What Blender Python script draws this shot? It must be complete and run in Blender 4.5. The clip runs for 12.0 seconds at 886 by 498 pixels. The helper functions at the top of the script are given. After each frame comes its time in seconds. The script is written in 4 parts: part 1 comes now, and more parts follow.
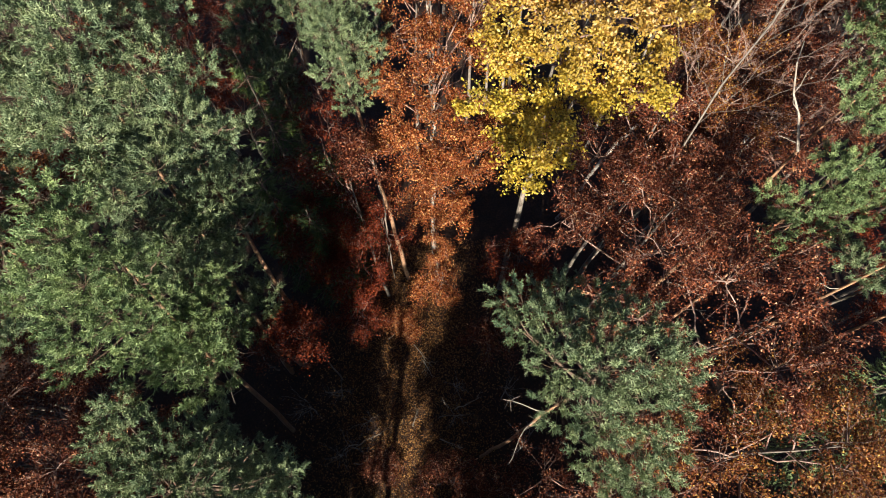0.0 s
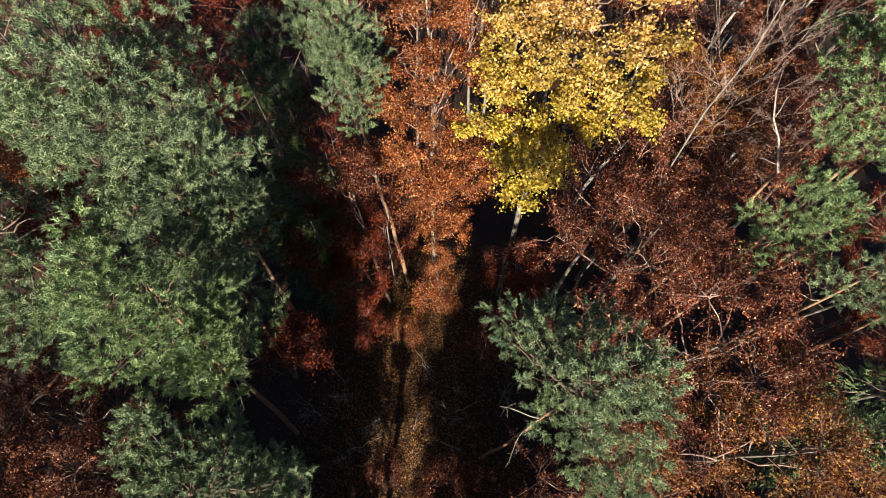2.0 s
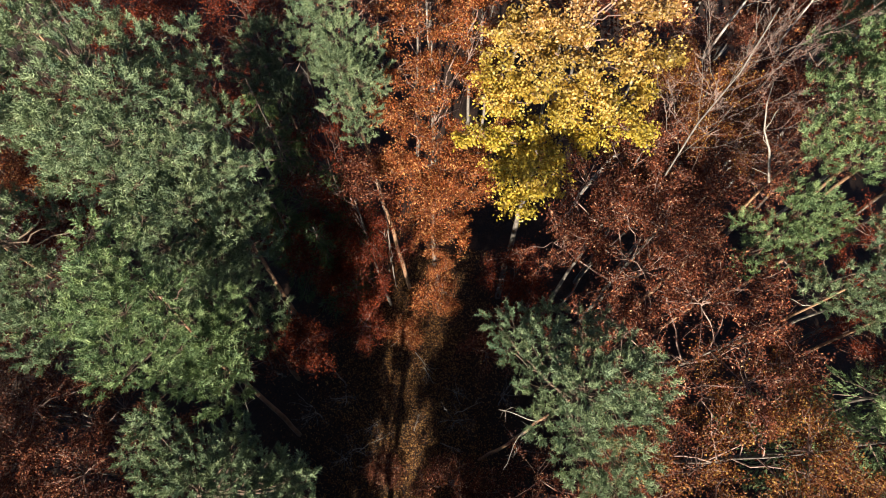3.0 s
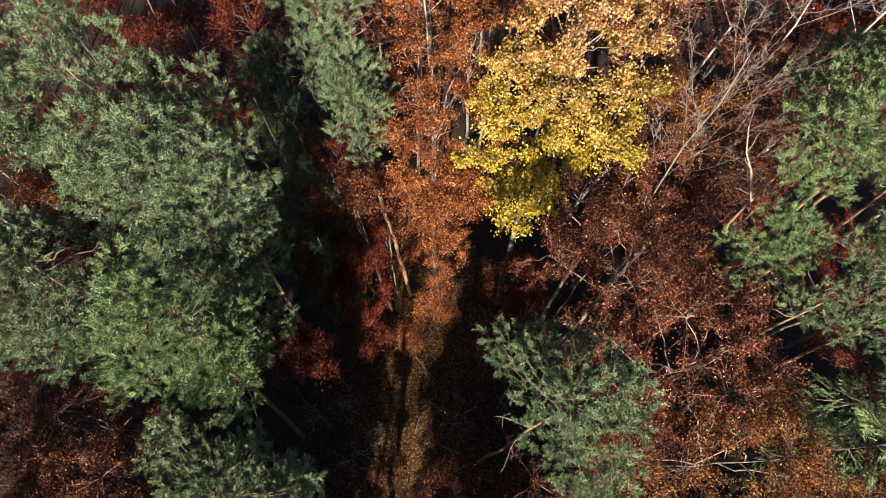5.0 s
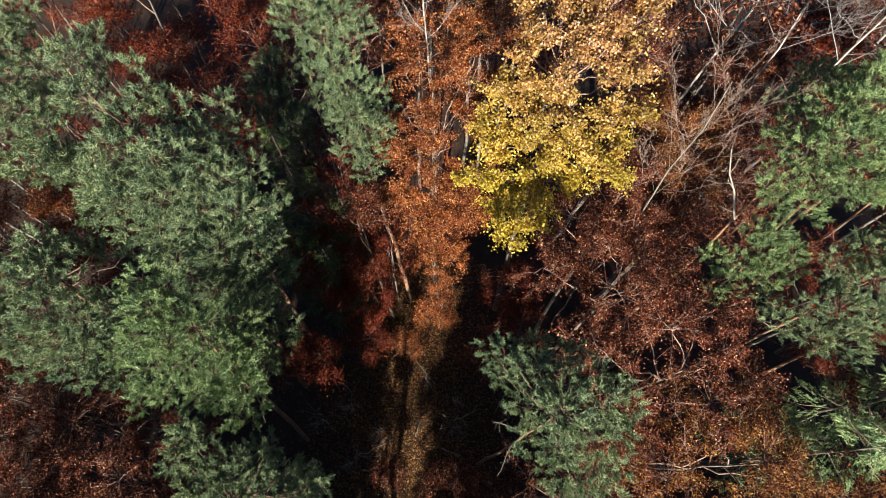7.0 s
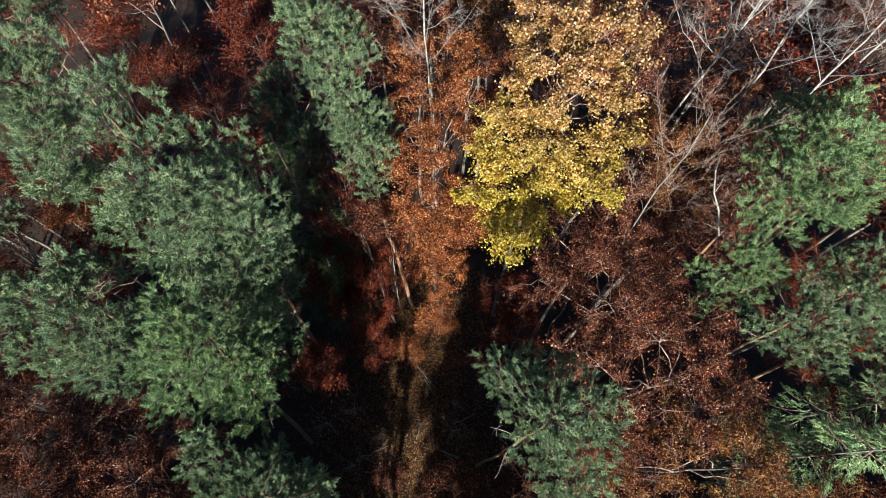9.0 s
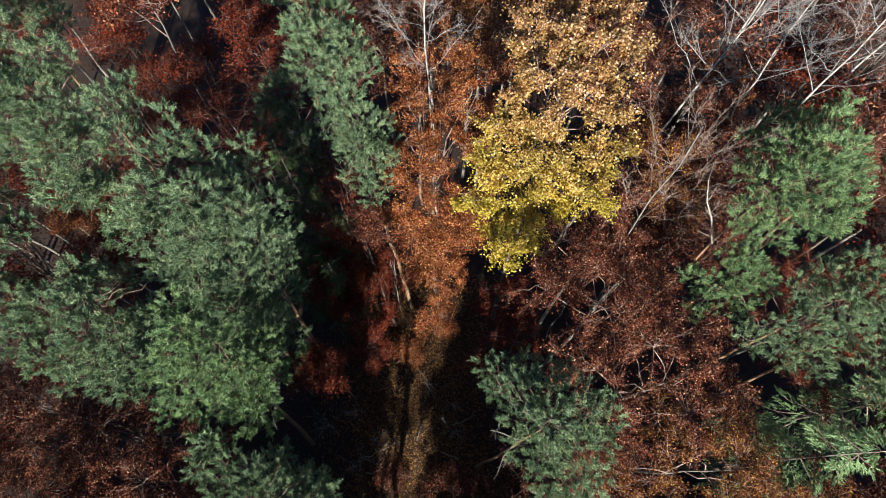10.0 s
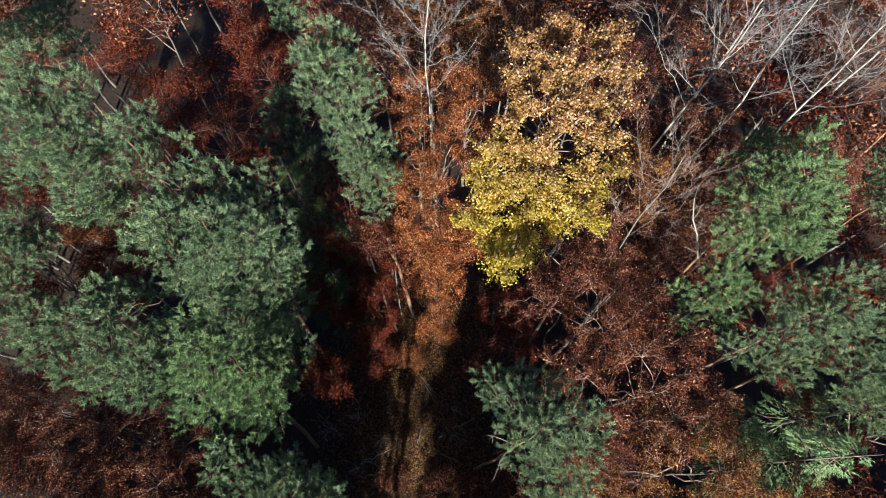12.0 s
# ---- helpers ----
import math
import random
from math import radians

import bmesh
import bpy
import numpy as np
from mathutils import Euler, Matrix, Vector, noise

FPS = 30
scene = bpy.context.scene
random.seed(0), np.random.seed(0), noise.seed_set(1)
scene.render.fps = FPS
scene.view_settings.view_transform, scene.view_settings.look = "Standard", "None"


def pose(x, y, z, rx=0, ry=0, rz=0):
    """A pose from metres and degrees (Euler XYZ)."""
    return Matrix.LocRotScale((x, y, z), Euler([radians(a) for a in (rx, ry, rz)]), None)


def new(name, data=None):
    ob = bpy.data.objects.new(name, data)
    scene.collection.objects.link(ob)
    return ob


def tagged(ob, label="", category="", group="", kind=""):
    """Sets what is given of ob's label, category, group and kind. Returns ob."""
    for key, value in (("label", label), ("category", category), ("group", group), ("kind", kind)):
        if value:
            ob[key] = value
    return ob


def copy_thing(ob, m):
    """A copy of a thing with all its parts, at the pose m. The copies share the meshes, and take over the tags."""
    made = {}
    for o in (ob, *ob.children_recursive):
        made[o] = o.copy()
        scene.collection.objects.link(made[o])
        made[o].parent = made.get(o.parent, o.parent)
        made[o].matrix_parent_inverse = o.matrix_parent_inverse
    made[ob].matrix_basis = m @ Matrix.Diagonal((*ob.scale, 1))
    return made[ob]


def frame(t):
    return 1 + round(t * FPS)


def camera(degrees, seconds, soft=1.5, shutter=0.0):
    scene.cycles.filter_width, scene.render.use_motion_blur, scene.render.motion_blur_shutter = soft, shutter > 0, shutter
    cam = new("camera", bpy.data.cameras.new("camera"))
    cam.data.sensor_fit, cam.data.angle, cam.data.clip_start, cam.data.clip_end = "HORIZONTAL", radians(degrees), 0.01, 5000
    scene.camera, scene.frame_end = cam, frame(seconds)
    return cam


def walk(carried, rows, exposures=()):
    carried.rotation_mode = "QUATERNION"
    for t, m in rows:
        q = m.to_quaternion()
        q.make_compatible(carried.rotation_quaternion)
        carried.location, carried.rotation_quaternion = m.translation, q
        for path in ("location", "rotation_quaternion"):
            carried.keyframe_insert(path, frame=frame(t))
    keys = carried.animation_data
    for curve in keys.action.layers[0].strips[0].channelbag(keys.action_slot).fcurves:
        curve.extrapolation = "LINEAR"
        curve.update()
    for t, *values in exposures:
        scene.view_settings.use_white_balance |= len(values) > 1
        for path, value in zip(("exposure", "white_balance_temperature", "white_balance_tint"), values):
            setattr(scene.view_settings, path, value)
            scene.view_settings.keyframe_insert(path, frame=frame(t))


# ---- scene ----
# Camera: a drone that climbs almost straight up over the forest, looking steeply down.
cam = camera(78.0, 12.0, soft=1.0)
DOWN = 23.4
RISE = [
    (0.0, 0.0, 33.0), (0.5, 0.017, 33.25), (1.0, 0.035, 33.506), (1.5, 0.052, 33.763), (2.0, 0.07, 34.014),
    (2.5, 0.087, 34.266), (3.0, 0.105, 34.528), (5.0, 0.179, 35.603), (5.5, 0.198, 35.88), (6.0, 0.217, 36.159),
    (6.5, 0.236, 36.446), (7.0, 0.257, 36.74), (9.0, 0.337, 37.907), (9.5, 0.356, 38.192), (10.0, 0.376, 38.484),
    (10.5, 0.397, 38.79), (11.0, 0.419, 39.108), (11.5, 0.441, 39.425), (12.0, 0.462, 39.738),
]
# The clip's own white balance turns cooler after the middle.
STOPS = 1.8
walk(cam, [(t, pose(0.0, y, z, DOWN, 0, 0)) for t, y, z in RISE],
     [(0.0, STOPS, 7000, 10), (5.5, STOPS, 7000, 10), (7.2, STOPS - 0.03, 6700, 6), (8.8, STOPS - 0.1, 6050, 1), (12.0, STOPS - 0.1, 6000, 1)])

# ---- light: a clear autumn day, the sun behind the camera ----
SUN_HIGH, SUN_TURN = 20.5, 5.0
world = bpy.data.worlds.new("sky")
scene.world = world
world.use_nodes = True
sky = world.node_tree.nodes.new("ShaderNodeTexSky")
sky.sky_type, sky.sun_disc = "NISHITA", False
sky.air_density, sky.dust_density = 0.32, 0.0
sky.sun_elevation, sky.sun_rotation = radians(SUN_HIGH), radians(180 + SUN_TURN)
backing = world.node_tree.nodes["Background"]
backing.inputs["Strength"].default_value = 0.051
world.node_tree.links.new(sky.outputs["Color"], backing.inputs["Color"])
sun = new("sun", bpy.data.lights.new("sun", "SUN"))
sun.data.energy, sun.data.angle, sun.data.color = 5.0, radians(0.55), (1.0, 0.94, 0.84)
sun.matrix_world = pose(-8, -60, 60, 90 - SUN_HIGH, 0, -SUN_TURN)


# ---- materials ----
def nodes_of(name):
    m = bpy.data.materials.new(name)
    m.use_nodes = True
    m.node_tree.nodes.clear()
    return m, m.node_tree.nodes, m.node_tree.links


def ramp(nodes, links, source, colours):
    r = nodes.new("ShaderNodeValToRGB")
    e = r.color_ramp.elements
    while len(e) < len(colours):
        e.new(0.5)
    for i, (at, c) in enumerate(colours):
        e[i].position, e[i].color = at, (*c, 1)
    links.new(source, r.inputs["Fac"])
    return r.outputs["Color"]


def mixed(nodes, links, kind, fac, a, b):
    m = nodes.new("ShaderNodeMix")
    m.data_type, m.blend_type = "RGBA", kind
    if isinstance(fac, float):
        m.inputs["Factor"].default_value = fac
    else:
        links.new(fac, m.inputs["Factor"])
    links.new(a, m.inputs["A"])
    links.new(b, m.inputs["B"])
    return m.outputs["Result"]


def noise_of(nodes, links, scale, detail=3.0, kind="Object"):
    where = nodes.new("ShaderNodeTexCoord")
    n = nodes.new("ShaderNodeTexNoise")
    n.inputs["Scale"].default_value, n.inputs["Detail"].default_value = scale, detail
    links.new(where.outputs[kind], n.inputs["Vector"])
    return n.outputs["Fac"]


def leaf_material(name, leaf, patch, patch_scale=0.6, thin=0.35, rough=0.6, gloss=0.2, by_height=None):
    """Leaf colours from a ramp by leaf, multiplied by broad patches; some light passes through."""
    m, nodes, links = nodes_of(name)
    geo = nodes.new("ShaderNodeNewGeometry")
    colour = ramp(nodes, links, geo.outputs["Random Per Island"], leaf)
    if by_height:
        low, high, top = by_height
        where = nodes.new("ShaderNodeTexCoord")
        split = nodes.new("ShaderNodeSeparateXYZ")
        links.new(where.outputs["Object"], split.inputs[0])
        grow = nodes.new("ShaderNodeMapRange")
        grow.inputs["From Min"].default_value, grow.inputs["From Max"].default_value = low, high
        links.new(split.outputs["Z"], grow.inputs["Value"])
        wobble = nodes.new("ShaderNodeMath")
        wobble.operation = "MULTIPLY_ADD"
        links.new(noise_of(nodes, links, 0.9), wobble.inputs[0])
        wobble.inputs[1].default_value = 0.9
        links.new(grow.outputs["Result"], wobble.inputs[2])
        less = nodes.new("ShaderNodeMath")
        less.operation, less.use_clamp = "SUBTRACT", True
        links.new(wobble.outputs[0], less.inputs[0])
        less.inputs[1].default_value = 0.45
        colour = mixed(nodes, links, "MIX", less.outputs[0], colour, ramp(nodes, links, geo.outputs["Random Per Island"], top))
    colour = mixed(nodes, links, "MULTIPLY", 1.0, colour, ramp(nodes, links, noise_of(nodes, links, patch_scale), patch))
    face = nodes.new("ShaderNodeBsdfPrincipled")
    face.inputs["Roughness"].default_value = rough
    face.inputs["Specular IOR Level"].default_value = gloss
    links.new(colour, face.inputs["Base Color"])
    back = nodes.new("ShaderNodeBsdfTranslucent")
    links.new(colour, back.inputs["Color"])
    both = nodes.new("ShaderNodeMixShader")
    both.inputs["Fac"].default_value = thin
    links.new(face.outputs[0], both.inputs[1])
    links.new(back.outputs[0], both.inputs[2])
    out = nodes.new("ShaderNodeOutputMaterial")
    links.new(both.outputs[0], out.inputs["Surface"])
    return m


def bark_material(name, colours, scale, stretch=6.0, rough=0.85, bump=0.5, patches=None):
    m, nodes, links = nodes_of(name)
    where = nodes.new("ShaderNodeTexCoord")
    squash = nodes.new("ShaderNodeMapping")
    squash.inputs["Scale"].default_value = (stretch, stretch, 1.0)
    links.new(where.outputs["Object"], squash.inputs["Vector"])
    n = nodes.new("ShaderNodeTexNoise")
    n.inputs["Scale"].default_value, n.inputs["Detail"].default_value = scale, 6.0
    links.new(squash.outputs[0], n.inputs["Vector"])
    colour = ramp(nodes, links, n.outputs["Fac"], colours)
    if patches:
        colour = mixed(nodes, links, "MULTIPLY", 1.0, colour, ramp(nodes, links, noise_of(nodes, links, 1.2), patches))
    face = nodes.new("ShaderNodeBsdfPrincipled")
    face.inputs["Roughness"].default_value = rough
    links.new(colour, face.inputs["Base Color"])
    b = nodes.new("ShaderNodeBump")
    b.inputs["Strength"].default_value, b.inputs["Distance"].default_value = bump, 0.02
    links.new(n.outputs["Fac"], b.inputs["Height"])
    links.new(b.outputs[0], face.inputs["Normal"])
    out = nodes.new("ShaderNodeOutputMaterial")
    links.new(face.outputs[0], out.inputs["Surface"])
    return m


SOFT = [(0.3, (0.6, 0.6, 0.6)), (0.7, (1.25, 1.2, 1.15))]
needle_mat = leaf_material("pine_needles", [(0.0, (0.10, 0.14, 0.075)), (0.45, (0.165, 0.222, 0.12)), (0.8, (0.235, 0.30, 0.17)), (1.0, (0.33, 0.395, 0.24))], [(0.33, (0.7, 0.78, 0.84)), (0.66, (1.25, 1.2, 1.1))], 2.2, 0.2, 0.55, 0.2)
needle_bright = leaf_material("fresh_pine_needles", [(0.0, (0.10, 0.15, 0.07)), (0.45, (0.17, 0.245, 0.115)), (0.8, (0.245, 0.33, 0.165)), (1.0, (0.34, 0.425, 0.225))], [(0.33, (0.72, 0.8, 0.8)), (0.66, (1.25, 1.2, 1.05))], 2.2, 0.2, 0.55, 0.2)
spruce_mat = leaf_material("spruce_needles", [(0.0, (0.035, 0.065, 0.02)), (0.6, (0.07, 0.12, 0.035)), (1.0, (0.13, 0.18, 0.05))], SOFT, 0.7, 0.2, 0.45, 0.4)
yellow_mat = leaf_material("yellow_leaves", [(0.0, (0.26, 0.16, 0.015)), (0.4, (0.43, 0.32, 0.036)), (0.85, (0.60, 0.47, 0.09)), (1.0, (0.33, 0.33, 0.045))], SOFT, 0.9, 0.35, 0.45, 0.35,
                           by_height=(21.0, 25.0, [(0.0, (0.15, 0.058, 0.022)), (0.4, (0.32, 0.165, 0.062)), (0.75, (0.48, 0.29, 0.105)), (1.0, (0.68, 0.47, 0.33))]))
orange_mat = leaf_material("orange_beech_leaves", [(0.0, (0.075, 0.016, 0.006)), (0.4, (0.175, 0.042, 0.012)), (0.75, (0.32, 0.10, 0.03)), (1.0, (0.54, 0.30, 0.12))], SOFT, 0.5, 0.25)
# The few palest brown leaves are coloured to imitate glints of sun.
brown_mat = leaf_material("brown_beech_leaves", [(0.0, (0.045, 0.010, 0.006)), (0.45, (0.092, 0.023, 0.012)), (0.75, (0.18, 0.05, 0.022)), (0.92, (0.36, 0.135, 0.065)), (1.0, (0.60, 0.36, 0.22))], SOFT, 0.5, 0.22)
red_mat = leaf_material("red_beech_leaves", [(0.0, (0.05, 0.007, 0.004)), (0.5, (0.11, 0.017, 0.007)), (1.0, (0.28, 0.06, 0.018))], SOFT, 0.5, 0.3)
gold_mat = leaf_material("golden_beech_leaves", [(0.0, (0.065, 0.015, 0.006)), (0.5, (0.125, 0.038, 0.012)), (0.85, (0.25, 0.105, 0.026)), (1.0, (0.46, 0.28, 0.075))], SOFT, 0.5, 0.25)
litter_mat = leaf_material("fallen_leaves", [(0.0, (0.05, 0.02, 0.008)), (0.5, (0.16, 0.07, 0.023)), (1.0, (0.40, 0.23, 0.085))], SOFT, 0.4, 0.1)
pine_bark = bark_material("pine_bark", [(0.3, (0.12, 0.06, 0.035)), (0.5, (0.21, 0.115, 0.065)), (0.7, (0.36, 0.235, 0.145))], 7.0, patches=SOFT)
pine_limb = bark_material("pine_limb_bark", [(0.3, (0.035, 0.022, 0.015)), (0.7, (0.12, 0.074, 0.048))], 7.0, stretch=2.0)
birch_bark = bark_material("birch_bark", [(0.3, (0.10, 0.085, 0.075)), (0.42, (0.26, 0.235, 0.21)), (0.7, (0.42, 0.39, 0.36))], 4.0, stretch=0.6, patches=SOFT)
beech_bark = bark_material("beech_bark", [(0.3, (0.08, 0.07, 0.06)), (0.7, (0.20, 0.175, 0.15))], 5.0, stretch=2.0, patches=SOFT)
twig_mat = bark_material("twig_bark", [(0.3, (0.13, 0.075, 0.06)), (0.7, (0.28, 0.19, 0.155))], 8.0, stretch=1.0)
birch_twig = bark_material("birch_twig_bark", [(0.3, (0.095, 0.08, 0.078)), (0.7, (0.23, 0.2, 0.195))], 8.0, stretch=1.0)
pale_twig = bark_material("pale_twig_bark", [(0.3, (0.11, 0.098, 0.09)), (0.7, (0.33, 0.305, 0.28))], 8.0, stretch=1.0)
dead_wood = bark_material("dead_wood", [(0.3, (0.16, 0.13, 0.105)), (0.7, (0.38, 0.33, 0.27))], 9.0, stretch=2.0)
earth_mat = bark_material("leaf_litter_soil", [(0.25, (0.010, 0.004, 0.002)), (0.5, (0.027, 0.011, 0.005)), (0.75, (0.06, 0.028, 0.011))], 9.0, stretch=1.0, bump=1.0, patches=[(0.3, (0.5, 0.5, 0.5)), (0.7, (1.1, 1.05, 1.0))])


# ---- building blocks ----
class Shape:
    """Gathers tubes and leaves, then becomes one mesh."""

    def __init__(self):
        self.v, self.f, self.n, self.twigs = [], [], 0, []

    def add(self, v, f):
        self.v.append(np.asarray(v, np.float32))
        self.f.append(np.asarray(f, np.int32) + self.n)
        self.n += len(v)

    def tube(self, pts, r0, r1, sides=5):
        pts = np.asarray(pts, float)
        k = len(pts)
        way = np.gradient(pts, axis=0)
        way /= np.linalg.norm(way, axis=1)[:, None] + 1e-9
        side = np.cross(way, (0.31, 0.17, 0.93) if abs(way[0, 2]) < 0.8 else (0.97, 0.2, 0.1))
        side /= np.linalg.norm(side, axis=1)[:, None] + 1e-9
        up = np.cross(side, way)
        a = np.arange(sides) * 2 * np.pi / sides
        r = np.linspace(r0, r1, k) if np.isscalar(r0) else np.asarray(r0)
        ring = pts[:, None] + r[:, None, None] * (np.cos(a)[None, :, None] * side[:, None] + np.sin(a)[None, :, None] * up[:, None])
        v = ring.reshape(-1, 3)
        i = np.arange(k - 1)[:, None] * sides
        j = np.arange(sides)[None]
        n = (j + 1) % sides
        q = np.stack([i + j, i + n, i + sides + n, i + sides + j], -1).reshape(-1, 4)
        self.add(v, np.concatenate([q[:, [0, 1, 2]], q[:, [0, 2, 3]]]))

    def twig(self, p, r0, r1):
        """A three-sided twig through three points; all of them are built together at the end."""
        self.twigs.append((p[0], p[1], p[2], r0, r1))

    def grow_twigs(self):
        p = np.stack([np.array([t[i] for t in self.twigs], float) for i in range(3)], 1)
        r = np.array([(t[3], (t[3] + t[4]) / 2, t[4]) for t in self.twigs])
        way = p[:, 2] - p[:, 0]
        way /= np.linalg.norm(way, axis=1)[:, None] + 1e-9
        side = np.cross(way, (0.31, 0.57, 0.76))
        side /= np.linalg.norm(side, axis=1)[:, None] + 1e-9
        up = np.cross(side, way)
        a = np.arange(3) * 2 * np.pi / 3
        round_ = np.cos(a)[None, :, None] * side[:, None] + np.sin(a)[None, :, None] * up[:, None]
        v = p[:, :, None] + r[:, :, None, None] * round_[:, None]
        q = np.array([(3 * i + j, 3 * i + (j + 1) % 3, 3 * i + 3 + (j + 1) % 3, 3 * i + 3 + j) for i in range(2) for j in range(3)])
        f = np.concatenate([q[:, [0, 1, 2]], q[:, [0, 2, 3]]])
        self.add(v.reshape(-1, 3), (f[None] + (np.arange(len(p)) * 9)[:, None, None]).reshape(-1, 3))
        self.twigs = []

    def mesh(self, name, material, smooth=False):
        if self.twigs:
            self.grow_twigs()
        me = bpy.data.meshes.new(name)
        if self.n:
            v, f = np.concatenate(self.v), np.concatenate(self.f)
            me.vertices.add(len(v))
            me.vertices.foreach_set("co", v.ravel())
            me.loops.add(f.size)
            me.loops.foreach_set("vertex_index", f.ravel())
            me.polygons.add(len(f))
            me.polygons.foreach_set("loop_start", np.arange(0, f.size, 3, dtype=np.int32))
            me.update(calc_edges=True)
            if smooth:
                me.polygons.foreach_set("use_smooth", np.ones(len(f), bool))
        me.materials.append(material)
        return me


def part(name, shape, material, parent, label="", smooth=False):
    ob = new(name, shape.mesh(name, material, smooth))
    ob.parent = parent
    return tagged(ob, label)


def turns(rng, n, up):
    """Random frames whose third axis is near the given directions."""
    z = up / (np.linalg.norm(up, axis=1)[:, None] + 1e-9)
    a = rng.normal(size=(n, 3))
    x = np.cross(a, z)
    x /= np.linalg.norm(x, axis=1)[:, None] + 1e-9
    return np.stack([x, np.cross(z, x), z], -1)


def stamp(shape, v, f, places, frames, sizes):
    """Copies a small pattern to many places."""
    n, k = len(places), len(v)
    out = np.einsum("nij,kj->nki", frames, v) * sizes[:, None, None] + places[:, None]
    shape.add(out.reshape(-1, 3), (f[None] + (np.arange(n) * k)[:, None, None]).reshape(-1, 3))


def tuft_pattern(rng, needles=10, stem=0.09, length=0.08):
    """A shoot: needles all round a short stem that runs along z, joined along the stem."""
    step = stem / needles
    v = [(rng.uniform(-0.004, 0.004), rng.uniform(-0.004, 0.004), step * i) for i in range(needles + 3)]
    f = []
    for i in range(needles):
        a = i * 2.4 + rng.uniform(-0.3, 0.3)
        tilt = radians(rng.uniform(45, 70)) * (1 - 0.62 * i / needles)
        l = length * rng.uniform(0.8, 1.15)
        v.append((math.cos(a) * math.sin(tilt) * l, math.sin(a) * math.sin(tilt) * l, step * i + math.cos(tilt) * l))
        f.append((i, i + 3, needles + 3 + i))
    return np.array(v), np.array(f)


def shoot_pattern(rng, needles=12, stem=0.13, length=0.07):
    """A dense brush of needles on one stem along z: bundles spread below and close up at the tip."""
    half = needles // 2
    step = stem / half
    v = [(rng.uniform(-0.005, 0.005), rng.uniform(-0.005, 0.005), step * i) for i in range(half + 1)]
    f = []
    for i in range(needles):
        k = i // 2
        a = i * 2.4 + rng.uniform(-0.3, 0.3)
        tilt = radians(rng.uniform(50, 72)) * (1 - 0.68 * i / needles)
        l = length * rng.uniform(0.85, 1.15)
        v.append((math.cos(a) * math.sin(tilt) * l, math.sin(a) * math.sin(tilt) * l, step * k + math.cos(tilt) * l))
        f.append((k, k + 1, half + 1 + i))
    return np.array(v), np.array(f)


pattern_rng = np.random.default_rng(5)
TUFTS = [tuft_pattern(pattern_rng) for _ in range(5)]
SHOOTS = [shoot_pattern(pattern_rng) for _ in range(6)]
SIMPLE_V = np.array([(0, 0, 0), (-0.32, 0.5, 0.08), (0, 1, 0), (0.32, 0.5, 0.08)]) - (0, 0.5, 0)
SIMPLE_F = np.array([(0, 3, 2), (0, 2, 1)])
SMALL_V = np.array([(-0.30, 0.12, 0.04), (0.32, 0.3, -0.05), (0.0, 1.0, 0.02)]) - (0, 0.5, 0)
SMALL_F = np.array([(0, 1, 2)])


def in_ball(rng, n, inner=0.5):
    d = rng.normal(size=(n, 3))
    d /= np.linalg.norm(d, axis=1)[:, None]
    return d, rng.uniform(inner**3, 1, n) ** (1 / 3)


def bent(rng, a, b, sag=0.1, steps=6, wobble=0.04):
    """A line from a to b that sags and wanders."""
    a, b = np.asarray(a, float), np.asarray(b, float)
    s = np.linspace(0, 1, steps)[:, None]
    size = np.linalg.norm(b - a)
    p = a + (b - a) * s
    p[:, 2] -= (np.sin(np.pi * s[:, 0])) * sag * size
    p[1:-1] += rng.normal(size=(steps - 2, 3)) * wobble * size / 2
    return p


def trunk_line(rng, foot, top, steps=12, wobble=0.12):
    s = np.linspace(0, 1, steps)[:, None]
    p = np.asarray(foot, float) * (1 - s) + np.asarray(top, float) * s
    w = np.cumsum(rng.normal(size=(steps, 2)), 0) * wobble * 0.5
    w -= s * w[-1]
    p[:, :2] += w - w[0]
    return p


def on_line(p, z):
    i = np.clip(np.interp(z, p[:, 2], np.arange(len(p))), 0, len(p) - 1)
    k = int(min(i, len(p) - 2))
    return p[k] + (p[k + 1] - p[k]) * (i - k)


